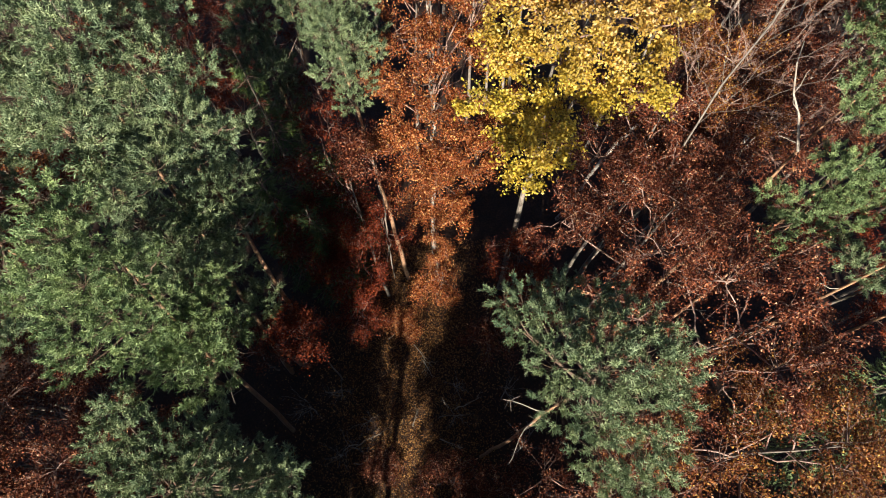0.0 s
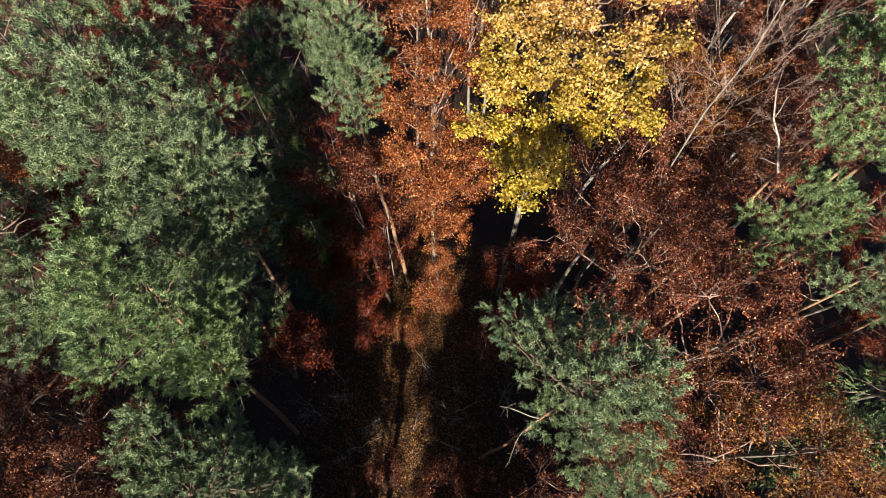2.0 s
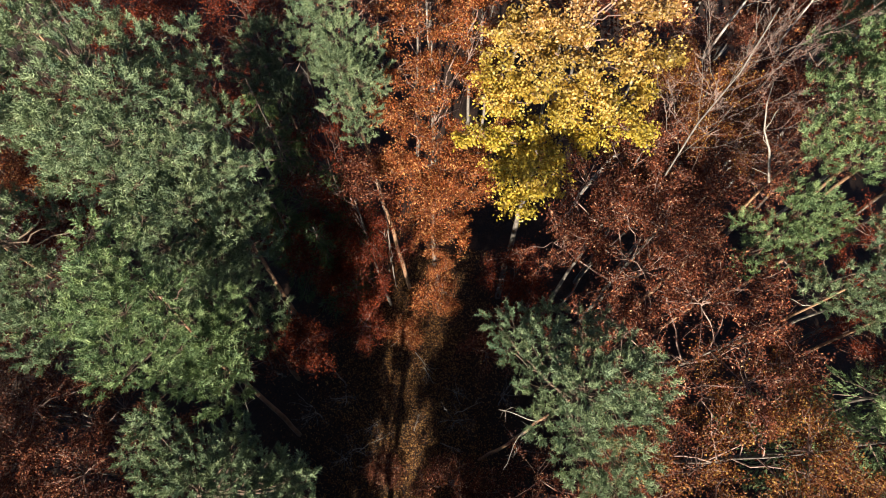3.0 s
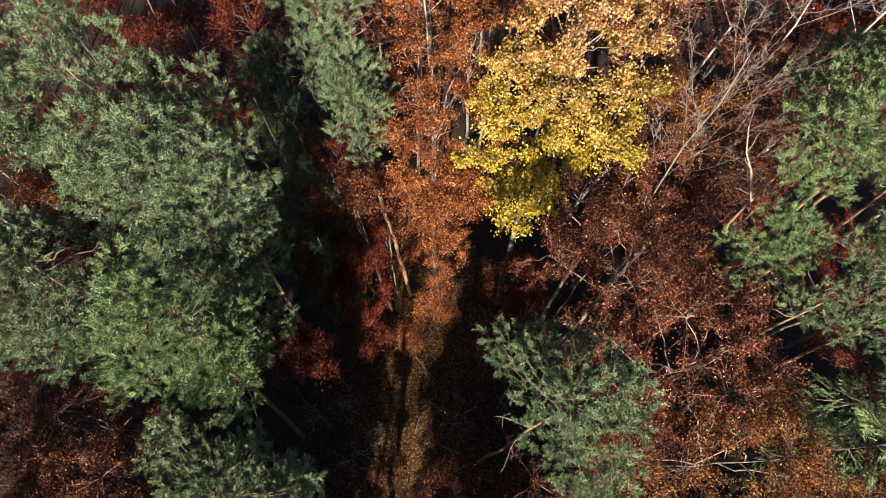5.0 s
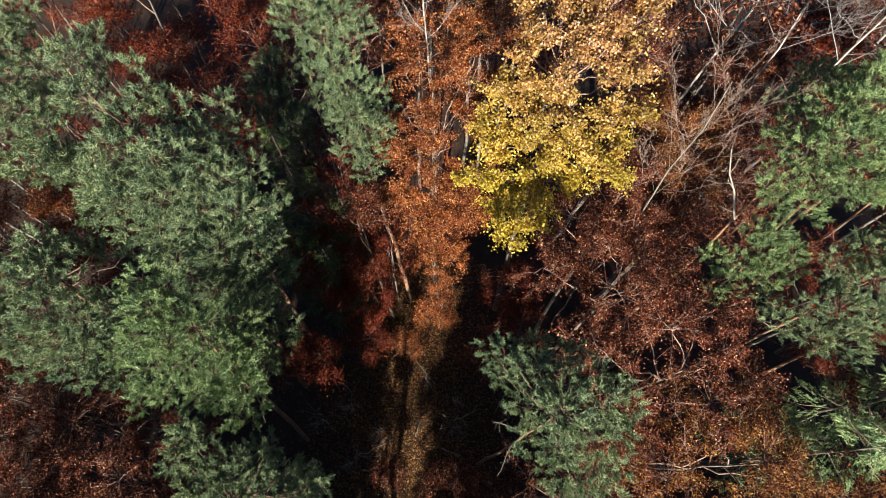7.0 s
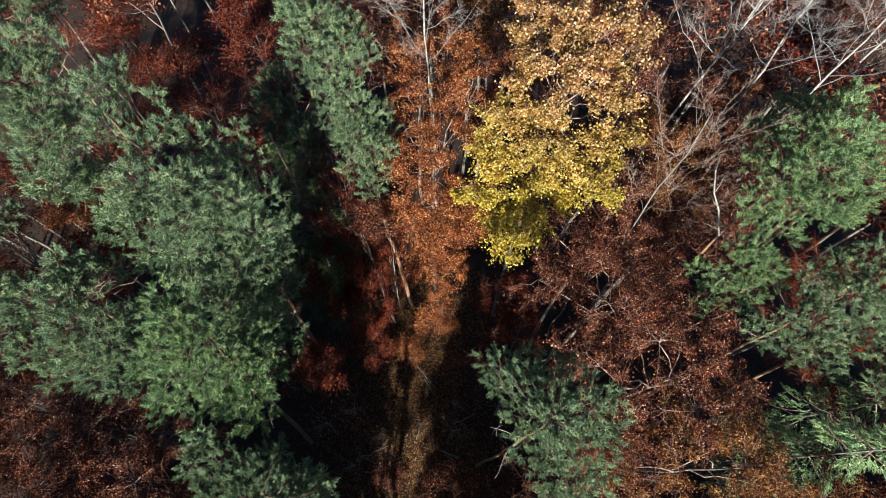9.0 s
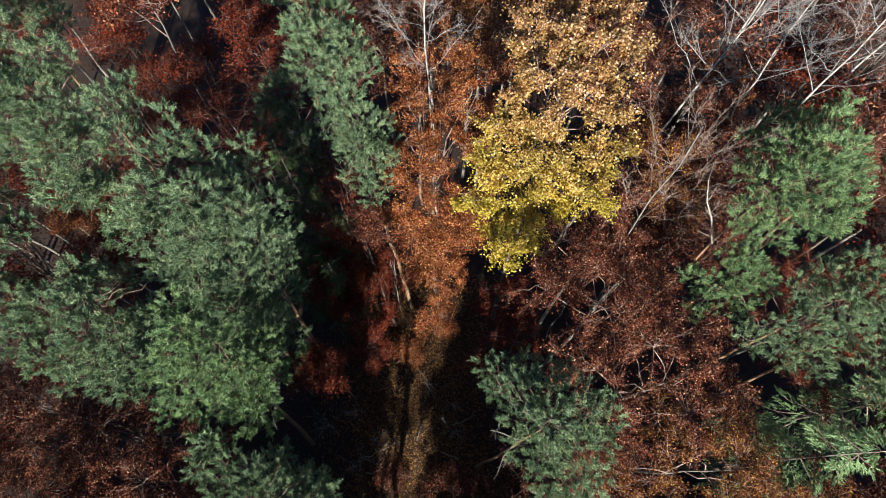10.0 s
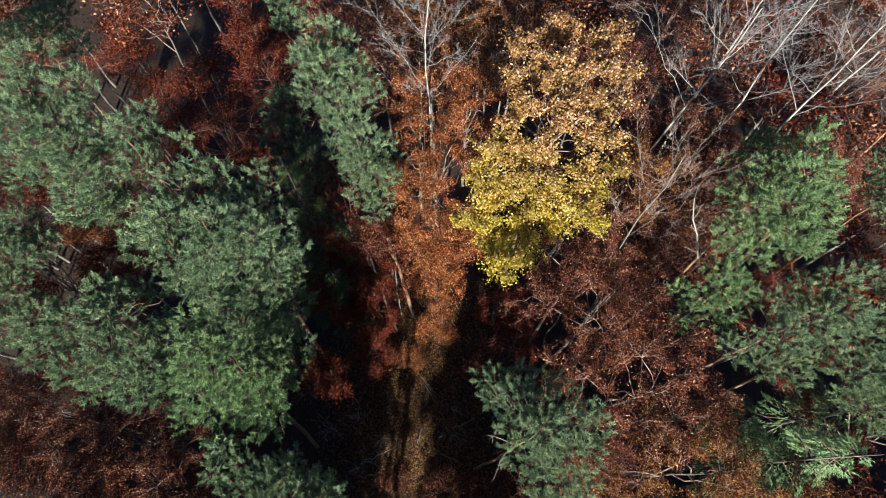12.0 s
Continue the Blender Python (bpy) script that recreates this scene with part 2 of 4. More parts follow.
def pine_tuft_cloud(rng, shape, twigs, centre, r, density, flat=0.6, big=1.0):
    """Candelabra of shoots at the ends of small boughs that fill the upper part of one lobe."""
    d, q = in_ball(rng, max(12, int(density * 3.2 * r * r / big**2)), 0.6)
    d[:, 2] = np.abs(d[:, 2]) * 1.1 - 0.3
    mid = centre + d * q[:, None] * r * np.array((1, 1, flat))
    keep = []
    for i, m in enumerate(mid):
        if all(((m - mid[j]) ** 2).sum() > (0.235 * big) ** 2 for j in keep):
            keep.append(i)
    d, mid, boughs = d[keep], mid[keep], len(keep)
    for m in mid:
        twigs.twig(bent(rng, centre - (0, 0, 0.45 * r), m - (0, 0, 0.06), 0.03, 3), 0.008, 0.004)
    each = 13
    n = boughs * each
    pick = np.repeat(np.arange(boughs), each)
    aim = d * (0.7, 0.7, 0.4) + (0, 0, 0.6)
    aim /= np.linalg.norm(aim, axis=1)[:, None]
    ring = np.tile(np.arange(each), boughs) > 0
    side = rng.normal(size=(n, 3)) * 0.5 * ring[:, None]
    out = aim[pick] + side + (0, 0, 0.1)
    out /= np.linalg.norm(out, axis=1)[:, None]
    at = mid[pick] + out * (rng.uniform(0.0, 0.06, n) * big)[:, None] - aim[pick] * (rng.uniform(0, 0.22, n) * ring * big)[:, None]
    fr = turns(rng, n, out)
    sz = rng.uniform(1.0, 1.35, n) * big
    kind = rng.integers(0, len(SHOOTS), n)
    for k, (v, f) in enumerate(SHOOTS):
        s = kind == k
        stamp(shape, v, f, at[s], fr[s], sz[s])


def tree_root(kind, x, y, label, category, group=""):
    ob = new(kind)
    ob.empty_display_size = 0.5
    ob.location = (x, y, 0)
    return tagged(ob, label, category, group)


def pine(seed, foot, lobes, girth=0.13, density=150, needles=None, label="tall Scots pine with orange upper bark and a blue-green crown", dead=3, flat=0.6, big=1.0, deep=0):
    """lobes: world x, y, z and radius of each foliage mass."""
    rng = np.random.default_rng(seed)
    root = tree_root("pine_tree", foot[0], foot[1], label, "pine tree", "forest pines")
    lob = np.array(lobes, float)
    lob[:, 0] -= foot[0]
    lob[:, 1] -= foot[1]
    high = lob[np.argsort(lob[:, 2])[-3:]].mean(0)
    top = np.array((high[0], high[1], lob[:, 2].max() - 1.0))
    line = trunk_line(rng, (0, 0, -0.2), top, 14, 0.1)
    trunk = Shape()
    trunk.tube(line, girth * (1 - 0.92 * np.linspace(0, 1, len(line)) ** 1.4), 0, 9)
    part("trunk", trunk, pine_bark, root, "flaky bark, grey below and orange above", True)
    # Coarse masses added below the crown to stop sunlight passing under it.
    low = []
    for k in range(deep):
        x, y, z, r = lob[(k * 3) % len(lob)]
        drop = rng.uniform(3.2, 6.5)
        low.append((x * 0.65, y * 0.65 + 0.2, z - drop, rng.uniform(0.8, 1.05)))
    for i, (x, y, z, r) in enumerate([*lob, *low]):
        coarse = big if i < len(lob) else 2.1
        start = on_line(line, max(z - rng.uniform(0.5, 1.2), lob[:, 2].min() - (1.2 if i < len(lob) else 9.0)))
        limb = Shape()
        away = np.linalg.norm(np.array((x, y, z)) - start)
        limb.tube(bent(rng, start, (x, y, z - 0.3 * r), 0.1, 7, 0.05), 0.02 + 0.008 * away, 0.012, 5)
        cloud, spray = Shape(), Shape()
        pine_tuft_cloud(rng, cloud, spray, np.array((x, y, z)), r, density, flat, coarse)
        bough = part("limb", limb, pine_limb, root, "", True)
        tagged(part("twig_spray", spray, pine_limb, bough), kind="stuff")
        tagged(part("foliage", cloud, needles or needle_mat, bough, "dense tufts of green needles"), kind="stuff")
    for _ in range(dead):
        z = rng.uniform(0.45, 0.75) * top[2]
        s = on_line(line, z)
        a, l = rng.uniform(0, 2 * np.pi), rng.uniform(0.5, 1.6)
        stick = Shape()
        e = s + np.array((math.cos(a) * l, math.sin(a) * l, rng.uniform(-0.3, 0.25)))
        stick.tube(bent(rng, s, e, 0.04, 5, 0.1), 0.022, 0.006, 4)
        for k in range(3):
            b = s + (e - s) * rng.uniform(0.35, 0.9)
            stick.tube(bent(rng, b, b + rng.normal(size=3) * 0.25, 0.0, 3), 0.008, 0.003, 3)
        part("dead_branch", stick, dead_wood, root, "bare grey dead branch")
    return root


def twig_fan(rng, shape, tips, a, b, r, level, spread=0.5, sides=3):
    """A branch from a to b with finer branches on it; keeps the tips of the finest."""
    p = bent(rng, a, b, -0.05, 4 if level else 3, 0.08)
    size = np.linalg.norm(np.asarray(b) - a)
    if level == 0:
        shape.twig(p, r, r * 0.35)
        tips += [(p[0] + p[1]) / 2, p[1], p[2]]
        return
    shape.tube(p, r, r * 0.35, sides)
    way = (p[-1] - p[0]) / (size + 1e-9)
    for k in range(rng.integers(4, 7)):
        s = rng.uniform(0.25, 1.0)
        root = p[0] + (p[-1] - p[0]) * s
        i = min(int(s * 3), 2)
        root = p[i] + (p[i + 1] - p[i]) * (s * 3 - i)
        d = way + rng.normal(size=3) * spread
        d[2] += 0.12
        d /= np.linalg.norm(d)
        twig_fan(rng, shape, tips, root, root + d * size * rng.uniform(0.3, 0.55), r * 0.5, level - 1, spread)


def leaf_cloud(rng, shape, tips, per_tip, size, spread=0.16, fine=False, tilt=0.55):
    t = np.array(tips)
    n = int(len(t) * per_tip)
    at = t[rng.integers(0, len(t), n)] + rng.normal(size=(n, 3)) * spread * np.array((1, 1, 0.6))
    up = np.array((0, -0.12, 1.0)) + rng.normal(size=(n, 3)) * tilt
    stamp(shape, SIMPLE_V if fine else SMALL_V, SIMPLE_F if fine else SMALL_F, at, turns(rng, n, up), size * rng.uniform(0.65, 1.25, n))


def broadleaf(seed, kind, foot, lobes, leaves, label, category, girth=0.16, per_tip=4.0, size=0.085, bark=None, twigs=None, fine=False, group="", level=2, reach=1.0, spread=0.16, fans=7.5):
    """A leafy tree: a trunk, one limb to each mass of its crown, twigs and single leaves."""
    rng = np.random.default_rng(seed)
    root = tree_root(kind, foot[0], foot[1], label, category, group)
    lob = np.array(lobes, float)
    lob[:, 0] -= foot[0]
    lob[:, 1] -= foot[1]
    top = lob[np.argmax(lob[:, 2])][:3] * (0.5, 0.5, 1)
    line = trunk_line(rng, (0, 0, -0.2), top, 12, 0.15)
    trunk = Shape()
    trunk.tube(line, girth, 0.02, 8)
    part("trunk", trunk, bark or beech_bark, root, "", True)
    low = lob[:, 2].min()
    for x, y, z, r in lob:
        c = np.array((x, y, z))
        side = math.hypot(x, y)
        start = on_line(line, np.clip(z - 0.5 * side - 1.0, max(low - 3, 0.6), top[2] - 0.3))
        limb, tips = Shape(), []
        p = bent(rng, start, c, 0.0, 6, 0.05)
        limb.tube(p, 0.014 + 0.006 * np.linalg.norm(c - start), 0.014, 5)
        count, spray = max(5, int(fans * r)), Shape()
        for k in range(count):
            d, q = in_ball(rng, 1, 0.7)
            d[0, 2] = abs(d[0, 2]) - 0.3
            twig_fan(rng, spray, tips, p[-1] + (p[-2] - p[-1]) * rng.uniform(0, 1), c + d[0] * q[0] * r * np.array((1, 1, 0.7)) * reach, 0.018, level - 1)
        bough = part("limb", limb, twigs or twig_mat, root, "", True)
        tagged(part("twig_spray", spray, twigs or twig_mat, bough), kind="stuff")
        if per_tip > 0:
            cloud = Shape()
            leaf_cloud(rng, cloud, tips, per_tip, size, spread, fine, 0.8)
            tagged(part("foliage", cloud, leaves, bough), kind="stuff")
    return root


def round_lobes(seed, x, y, top, r, count=9, deep=4.0, size=1.1):
    """Foliage masses spread through a rounded crown."""
    rng = np.random.default_rng(seed)
    out = []
    for i in range(count):
        a = i * 2.4 + rng.uniform(-0.3, 0.3)
        s = math.sqrt((i + 0.4) / count)
        out.append((x + r * s * math.cos(a), y + r * s * math.sin(a), top - deep * s * s * rng.uniform(0.5, 1.0) - size * 0.4, size * rng.uniform(0.8, 1.2)))
    return out


def spruce(seed, foot, height, wide, label, bottom=0.25, needles=None, dense=1.0, big=1.0, far=False):
    """Whorls of drooping boughs with hanging fans of needles."""
    rng = np.random.default_rng(seed)
    root = tree_root("spruce_tree", foot[0], foot[1], label, "spruce tree", "forest spruces")
    line = trunk_line(rng, (0, 0, -0.2), (0, 0, height), 10, 0.05)
    trunk = Shape()
    trunk.tube(line, 0.007 * height, 0.012, 8)
    part("trunk", trunk, beech_bark, root, "", True)
    z = height * bottom
    all_limbs, all_needles = Shape(), Shape()
    while z < height - 0.4:
        reach = wide * (1 - z / height) ** 0.75 + 0.15
        for k in range(5):
            a = rng.uniform(0, 2 * np.pi)
            s = on_line(line, z + rng.uniform(-0.3, 0.3))
            l = reach * rng.uniform(0.7, 1.1)
            e = s + np.array((math.cos(a) * l, math.sin(a) * l, -0.22 * l))
            limb, cloud = (all_limbs, all_needles) if far else (Shape(), Shape())
            p = bent(rng, s, e, 0.06, 3 if far else 7, 0.03)
            limb.tube(p, 0.012 + 0.01 * l, 0.006, 4)
            n = int(48 * l * dense)
            t = rng.uniform(0.2, 1, n)
            wid = 0.32 * l * (1.1 - t) + 0.1
            off = rng.uniform(-1, 1, n) * wid
            base = np.stack([np.interp(t, np.linspace(0, 1, len(p)), p[:, i]) for i in range(3)], 1)
            across = np.array((-math.sin(a), math.cos(a), 0))
            at = base + off[:, None] * across - np.array((0, 0, 1)) * (np.abs(off) * 0.45 + rng.uniform(0, 0.12, n))[:, None]
            out = np.sign(off)[:, None] * across * 0.7 + np.array((math.cos(a), math.sin(a), -0.45)) + rng.normal(size=(n, 3)) * 0.25
            fr, kind = turns(rng, n, out), rng.integers(0, len(TUFTS), n)
            for i, (v, f) in enumerate(TUFTS):
                m = kind == i
                stamp(cloud, v * (0.7, 0.7, 1.8), f, at[m], fr[m], rng.uniform(0.8, 1.3, m.sum()) * big)
            if far:
                continue
            bough = part("limb", limb, twig_mat, root)
            tagged(part("foliage", cloud, needles or spruce_mat, bough), kind="stuff")
        z += (0.075 if far else 0.055) * height
    if far:
        bough = tagged(part("bough_tangle", all_limbs, twig_mat, root), kind="stuff")
        tagged(part("foliage", all_needles, needles or spruce_mat, bough), kind="stuff")
    return root


# ---- the ground ----
def ground_height(x, y):
    return 0.10 * noise.noise((x * 0.15, y * 0.15, 0.3)) + 0.04 * noise.noise((x * 0.7, y * 0.7, 1.3))


def build_ground():
    s = Shape()
    xs = np.concatenate([np.linspace(-900, -48, 8), np.linspace(-46, 46, 116), np.linspace(48, 900, 8)])
    ys = np.concatenate([np.linspace(-900, -42, 8), np.linspace(-40, 60, 126), np.linspace(62, 900, 8)])
    v = [(x, y, ground_height(x, y)) for y in ys for x in xs]
    k = len(xs)
    i = np.array([(a * k + b) for a in range(len(ys) - 1) for b in range(k - 1)])
    s.add(v, np.concatenate([np.stack([i, i + 1, i + k + 1], 1), np.stack([i, i + k + 1, i + k], 1)]))
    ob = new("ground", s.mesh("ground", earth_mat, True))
    tagged(ob, "brown forest floor of soil and leaf litter", "ground", kind="structure")


def build_litter():
    rng = np.random.default_rng(3)
    s = Shape()
    n = 60000
    x, y = np.clip(rng.normal(-2.0, 3.0, n), -11, 9), rng.uniform(-10, 15, n)
    z = np.array([ground_height(a, b) for a, b in zip(x, y)]) + rng.uniform(0.006, 0.035, n)
    up = np.array((0, 0, 1.0)) + rng.normal(size=(n, 3)) * 0.35
    stamp(s, SIMPLE_V, SIMPLE_F, np.stack([x, y, z], 1), turns(rng, n, up), rng.uniform(0.06, 0.12, n))
    ob = new("fallen_leaves", s.mesh("fallen_leaves", litter_mat))
    tagged(ob, "brown fallen leaves scattered over the forest floor", "fallen leaves", kind="stuff")


build_ground()
build_litter()

# ---- pines ----
pine(11, (2.1, 1.5), [
    (1.3, 3.7, 21.8, 0.41), (1.7, 3.5, 22.2, 0.56), (1.6, 3, 22, 0.45), (2.4, 3.6, 22.3, 0.56), (2.2, 2.8, 23, 0.67), (3.1, 3.5, 22.6, 0.47),
    (3.6, 3.6, 22.5, 0.31), (2.9, 2.5, 23.4, 0.64), (3.7, 2.8, 23, 0.59), (4.5, 2.6, 22.4, 0.43), (2.8, 1.8, 23.6, 0.69), (2.1, 2, 23, 0.58),
    (3.7, 2, 23.2, 0.64), (4.7, 2.1, 22.3, 0.46), (2.2, 1.4, 22.6, 0.59), (2.8, 1.1, 23.2, 0.62), (3.7, 1.3, 22.8, 0.65), (4.5, 1.4, 22.2, 0.45),
    (4.9, 1.8, 22, 0.23), (2.8, 0.6, 22.4, 0.58), (3.6, 0.6, 22.2, 0.59), (4.5, 0.7, 21.6, 0.38), (3.7, 0, 21.8, 0.52), (3.1, 0.1, 21.8, 0.42),
    (4.4, 0.1, 21.2, 0.39), (3.7, -0.4, 21.4, 0.45)],
    girth=0.095, label="tall Scots pine with dense green crown above dark shade")
pine(12, (-5.4, -1.3), [
    (-7.3, 1.5, 20.5, 0.52), (-7.5, 0.9, 20.4, 0.51), (-6.4, 1, 21, 0.66), (-6.5, 0.3, 21, 0.65), (-5.7, 0.6, 21.2, 0.64), (-5.7, -0, 21.2, 0.63),
    (-5.1, 0.9, 20.8, 0.58), (-4.9, 1.3, 20.4, 0.38), (-4.9, 0.2, 21, 0.64), (-4.6, 0.6, 20.4, 0.47), (-6.4, -0.3, 21, 0.63), (-4.2, 0.1, 20.4, 0.5),
    (-3.8, 0.2, 20.2, 0.44), (-3.4, 0.2, 19.9, 0.36), (-4.1, 0.8, 20, 0.27), (-5.1, -0.7, 21, 0.78), (-6.1, -0.8, 21, 0.7), (-4.4, -0.7, 20.6, 0.72),
    (-3.4, -0.6, 20.2, 0.59)], deep=6)
pine(13, (-8.6, 2.9), [
    (-7.7, 5.1, 23.8, 0.46), (-7.1, 4.9, 23.6, 0.54), (-7.3, 4.3, 23.8, 0.67), (-6.9, 4.3, 23.2, 0.55), (-7.6, 3.7, 23.4, 0.61), (-7, 3.6, 23.2, 0.69),
    (-6.7, 4.1, 22.6, 0.57), (-7.6, 3.1, 22.4, 0.72), (-6.9, 3.3, 22.2, 0.65), (-6.5, 3.8, 22, 0.5), (-6.5, 3.2, 21.3, 0.51), (-6.1, 3.8, 21.8, 0.37),
    (-8.7, 2.7, 20.6, 0.44), (-7.9, 2.8, 20.8, 0.49), (-8.3, 3.4, 22.8, 0.39), (-7.2, 2.8, 20.5, 0.45), (-9.1, 2.4, 19.8, 0.37), (-6.6, 4.5, 22.3, 0.33),
    (-6.8, 5.2, 21, 0.33), (-6.8, 4.8, 18, 0.6), (-7.2, 4, 18, 0.59), (-6.7, 5.6, 18, 0.52), (-7.8, 3, 17.5, 0.59)], deep=9,
    needles=needle_bright, label="tall Scots pine with a fresh green crown")
pine(14, (-8.0, 6.6), [(-9.2, 6.7, 14.5, 1.12), (-8.4, 5.7, 13.5, 1.15), (-9.1, 4.2, 14.5, 1.06), (-9.2, 8.7, 14.0, 1.30), (-8.5, 10.9, 14.0, 1.24), (-8.3, 7.9, 12.5, 1.02), (-8.1, 3.7, 13.5, 1.00), (-10.0, 12.5, 14.0, 1.27), (-11.1, 8.9, 15.0, 1.04), (-10.5, 8.1, 14.0, 1.07), (-11.7, 9.8, 15.5, 0.93)],
     density=140, big=1.7, label="lower Scots pine shaded by its taller neighbours")
pine(15, (-7.2, 7.2), [
    (-6.7, 7.5, 25.6, 0.8), (-7.5, 9.3, 25.8, 0.53), (-6.7, 8.9, 25.4, 0.62), (-7.1, 9.3, 25.6, 0.28), (-5.7, 9.3, 25.5, 0.34), (-6.3, 8.2, 25.2, 0.69),
    (-5.7, 8.9, 24.6, 0.65), (-5.4, 8.4, 23.5, 0.6), (-5.8, 7.5, 24.8, 0.77), (-6.8, 6.6, 25.3, 0.8), (-6.2, 6.9, 24.3, 0.7), (-5.7, 7.2, 23.4, 0.75),
    (-5.4, 6.8, 23, 0.42), (-5.2, 7.9, 22.3, 0.37), (-4.9, 8.2, 22, 0.22), (-7.1, 6.2, 24.5, 0.6), (-6.1, 6.2, 23.2, 0.58), (-6.6, 5.9, 23, 0.3),
    (-6.8, 6.3, 24, 0.39)], deep=9,
    label="broad Scots pine with a wide lobed blue-green crown")
pine(30, (-9.0, 6.2), [
    (-8, 7.6, 25.6, 0.8), (-7.9, 8.7, 25.5, 0.68), (-9.3, 9.5, 25.4, 0.71), (-10, 10.9, 25.4, 0.65), (-9.6, 11.5, 25.4, 0.5), (-9.2, 10.6, 25.3, 0.49),
    (-7.8, 10, 26, 0.34), (-7.8, 6.5, 25.2, 0.65), (-7.9, 6.2, 24.4, 0.53), (-8.3, 7, 25.2, 0.52),
    (-8.7, 7.0, 19, 0.75), (-8.0, 6.6, 18.5, 0.76), (-7.4, 7.2, 19, 0.75), (-8.8, 7.0, 20, 0.57), (-6.9, 7.9, 19, 0.87), (-6.5, 7.4, 18, 0.79), (-7.9, 5.9, 17, 0.80), (-6.2, 8.5, 19, 0.66), (-6.9, 6.3, 17, 0.58)], deep=9,
    label="tall Scots pine with orange bark, crown grown into its neighbour")
pine(16, (-14.0, 10.3), [
    (-12.2, 12.4, 25.5, 0.91), (-13.5, 12.4, 25.5, 0.91), (-13.4, 11.1, 25.5, 0.98), (-12.5, 11.3, 25.2, 1), (-12.1, 12.1, 25, 0.62), (-13.1, 10.7, 24.8, 0.81),
    (-14.1, 10.3, 24.5, 0.71), (-12.1, 10.5, 24.8, 0.71), (-14.2, 13.8, 25.3, 0.74), (-15.1, 11.9, 25, 1.03), (-16.6, 14.2, 24.6, 1.1), (-15.4, 10.8, 24.4, 0.93),
    (-11.7, 11.3, 24.6, 0.73), (-11.5, 10.6, 24, 0.74), (-12.0, 9.9, 24.4, 0.81), (-11.7, 9.8, 23.6, 0.74), (-13.0, 10.1, 24.4, 0.71), (-14.1, 9.9, 23.8, 0.63), (-12.5, 9.4, 23.8, 0.62)], deep=8)
pine(17, (-12.6, 5.3), [
    (-10.6, 6, 23.8, 0.55), (-10.2, 5.7, 23.6, 0.63), (-10.5, 5.1, 23.8, 0.69), (-9.8, 5.1, 23.4, 0.63), (-10.1, 4.3, 23.6, 0.69), (-9.6, 4.4, 23, 0.71),
    (-10.5, 3.7, 23.2, 0.62), (-10.1, 3.7, 22.8, 0.63), (-9.9, 3.4, 22.3, 0.65), (-10.9, 3.4, 21.8, 0.5), (-9.1, 4.7, 22.8, 0.49), (-9.6, 3.8, 22.3, 0.49),
    (-10.8, 3.2, 20.5, 0.45), (-10.4, 3.2, 20.2, 0.46), (-11.6, 3.3, 21.5, 0.42), (-10.2, 6.3, 23, 0.42), (-10, 6.5, 22.5, 0.38), (-9.9, 6.4, 22, 0.32),
    (-9.5, 6.8, 21.5, 0.33), (-11.5, 5.1, 23.5, 0.78), (-11.4, 3.8, 23, 0.7), (-12.3, 4.4, 23, 0.79),
    (-14.0, 8.3, 23.6, 0.83), (-13.0, 7.5, 23.6, 0.71), (-13.6, 7.0, 23.8, 0.90), (-14.8, 7.9, 23.5, 0.93), (-13.7, 6.0, 23.5, 0.89), (-12.7, 5.3, 23.3, 0.79), (-13.6, 5.0, 23, 0.79)], deep=8)
pine(18, (-2.2, 12.2), [
    (-4.3, 15.9, 24.6, 0.5), (-4.8, 14.8, 24.6, 0.67), (-3.8, 15.4, 24.4, 0.68), (-4.2, 14.2, 24.6, 0.88), (-5.2, 14.6, 24.3, 0.5), (-3.4, 14.7, 24, 0.69),
    (-4.4, 13.4, 24.3, 0.88), (-3.5, 13.7, 24, 0.79), (-2.9, 14.7, 23.5, 0.42), (-3.9, 13.3, 23.6, 0.79), (-3, 13.7, 23.2, 0.58), (-4.3, 13.3, 22.8, 0.47),
    (-2.8, 14.3, 23, 0.59), (-3.5, 13.3, 22.4, 0.72), (-4.2, 13.2, 22, 0.61), (-3.2, 13.1, 21.4, 0.87), (-4.2, 13.1, 21, 0.63), (-2.4, 13.5, 20.8, 0.57),
    (-3.2, 13.1, 20, 0.93), (-3.8, 13.1, 20.3, 0.65), (-2.2, 13.4, 19.8, 0.48), (-3, 12.8, 19.4, 0.54),
    (-3.3, 12.3, 21, 0.71), (-2.7, 12.1, 20.5, 0.72), (-3.4, 11.7, 19.8, 0.74), (-2.7, 11.7, 19.5, 0.75), (-2.9, 11.2, 19, 0.59), (-2.2, 12.4, 20, 0.48), (-3.8, 12.2, 20.8, 0.51)],
    label="narrow Scots pine with a blue-green crown beside an orange beech")
pine(19, (-8.2, 18.6), [(-8.9, 19.2, 11.5, 1.65), (-10.0, 20.6, 11.5, 1.41), (-8.1, 17.3, 11.0, 1.5), (-8.0, 18.2, 12.0, 1.36), (-9.6, 22.2, 12.0, 1.73)],
     density=110, big=1.7, label="dark shaded Scots pine with a thin crown")
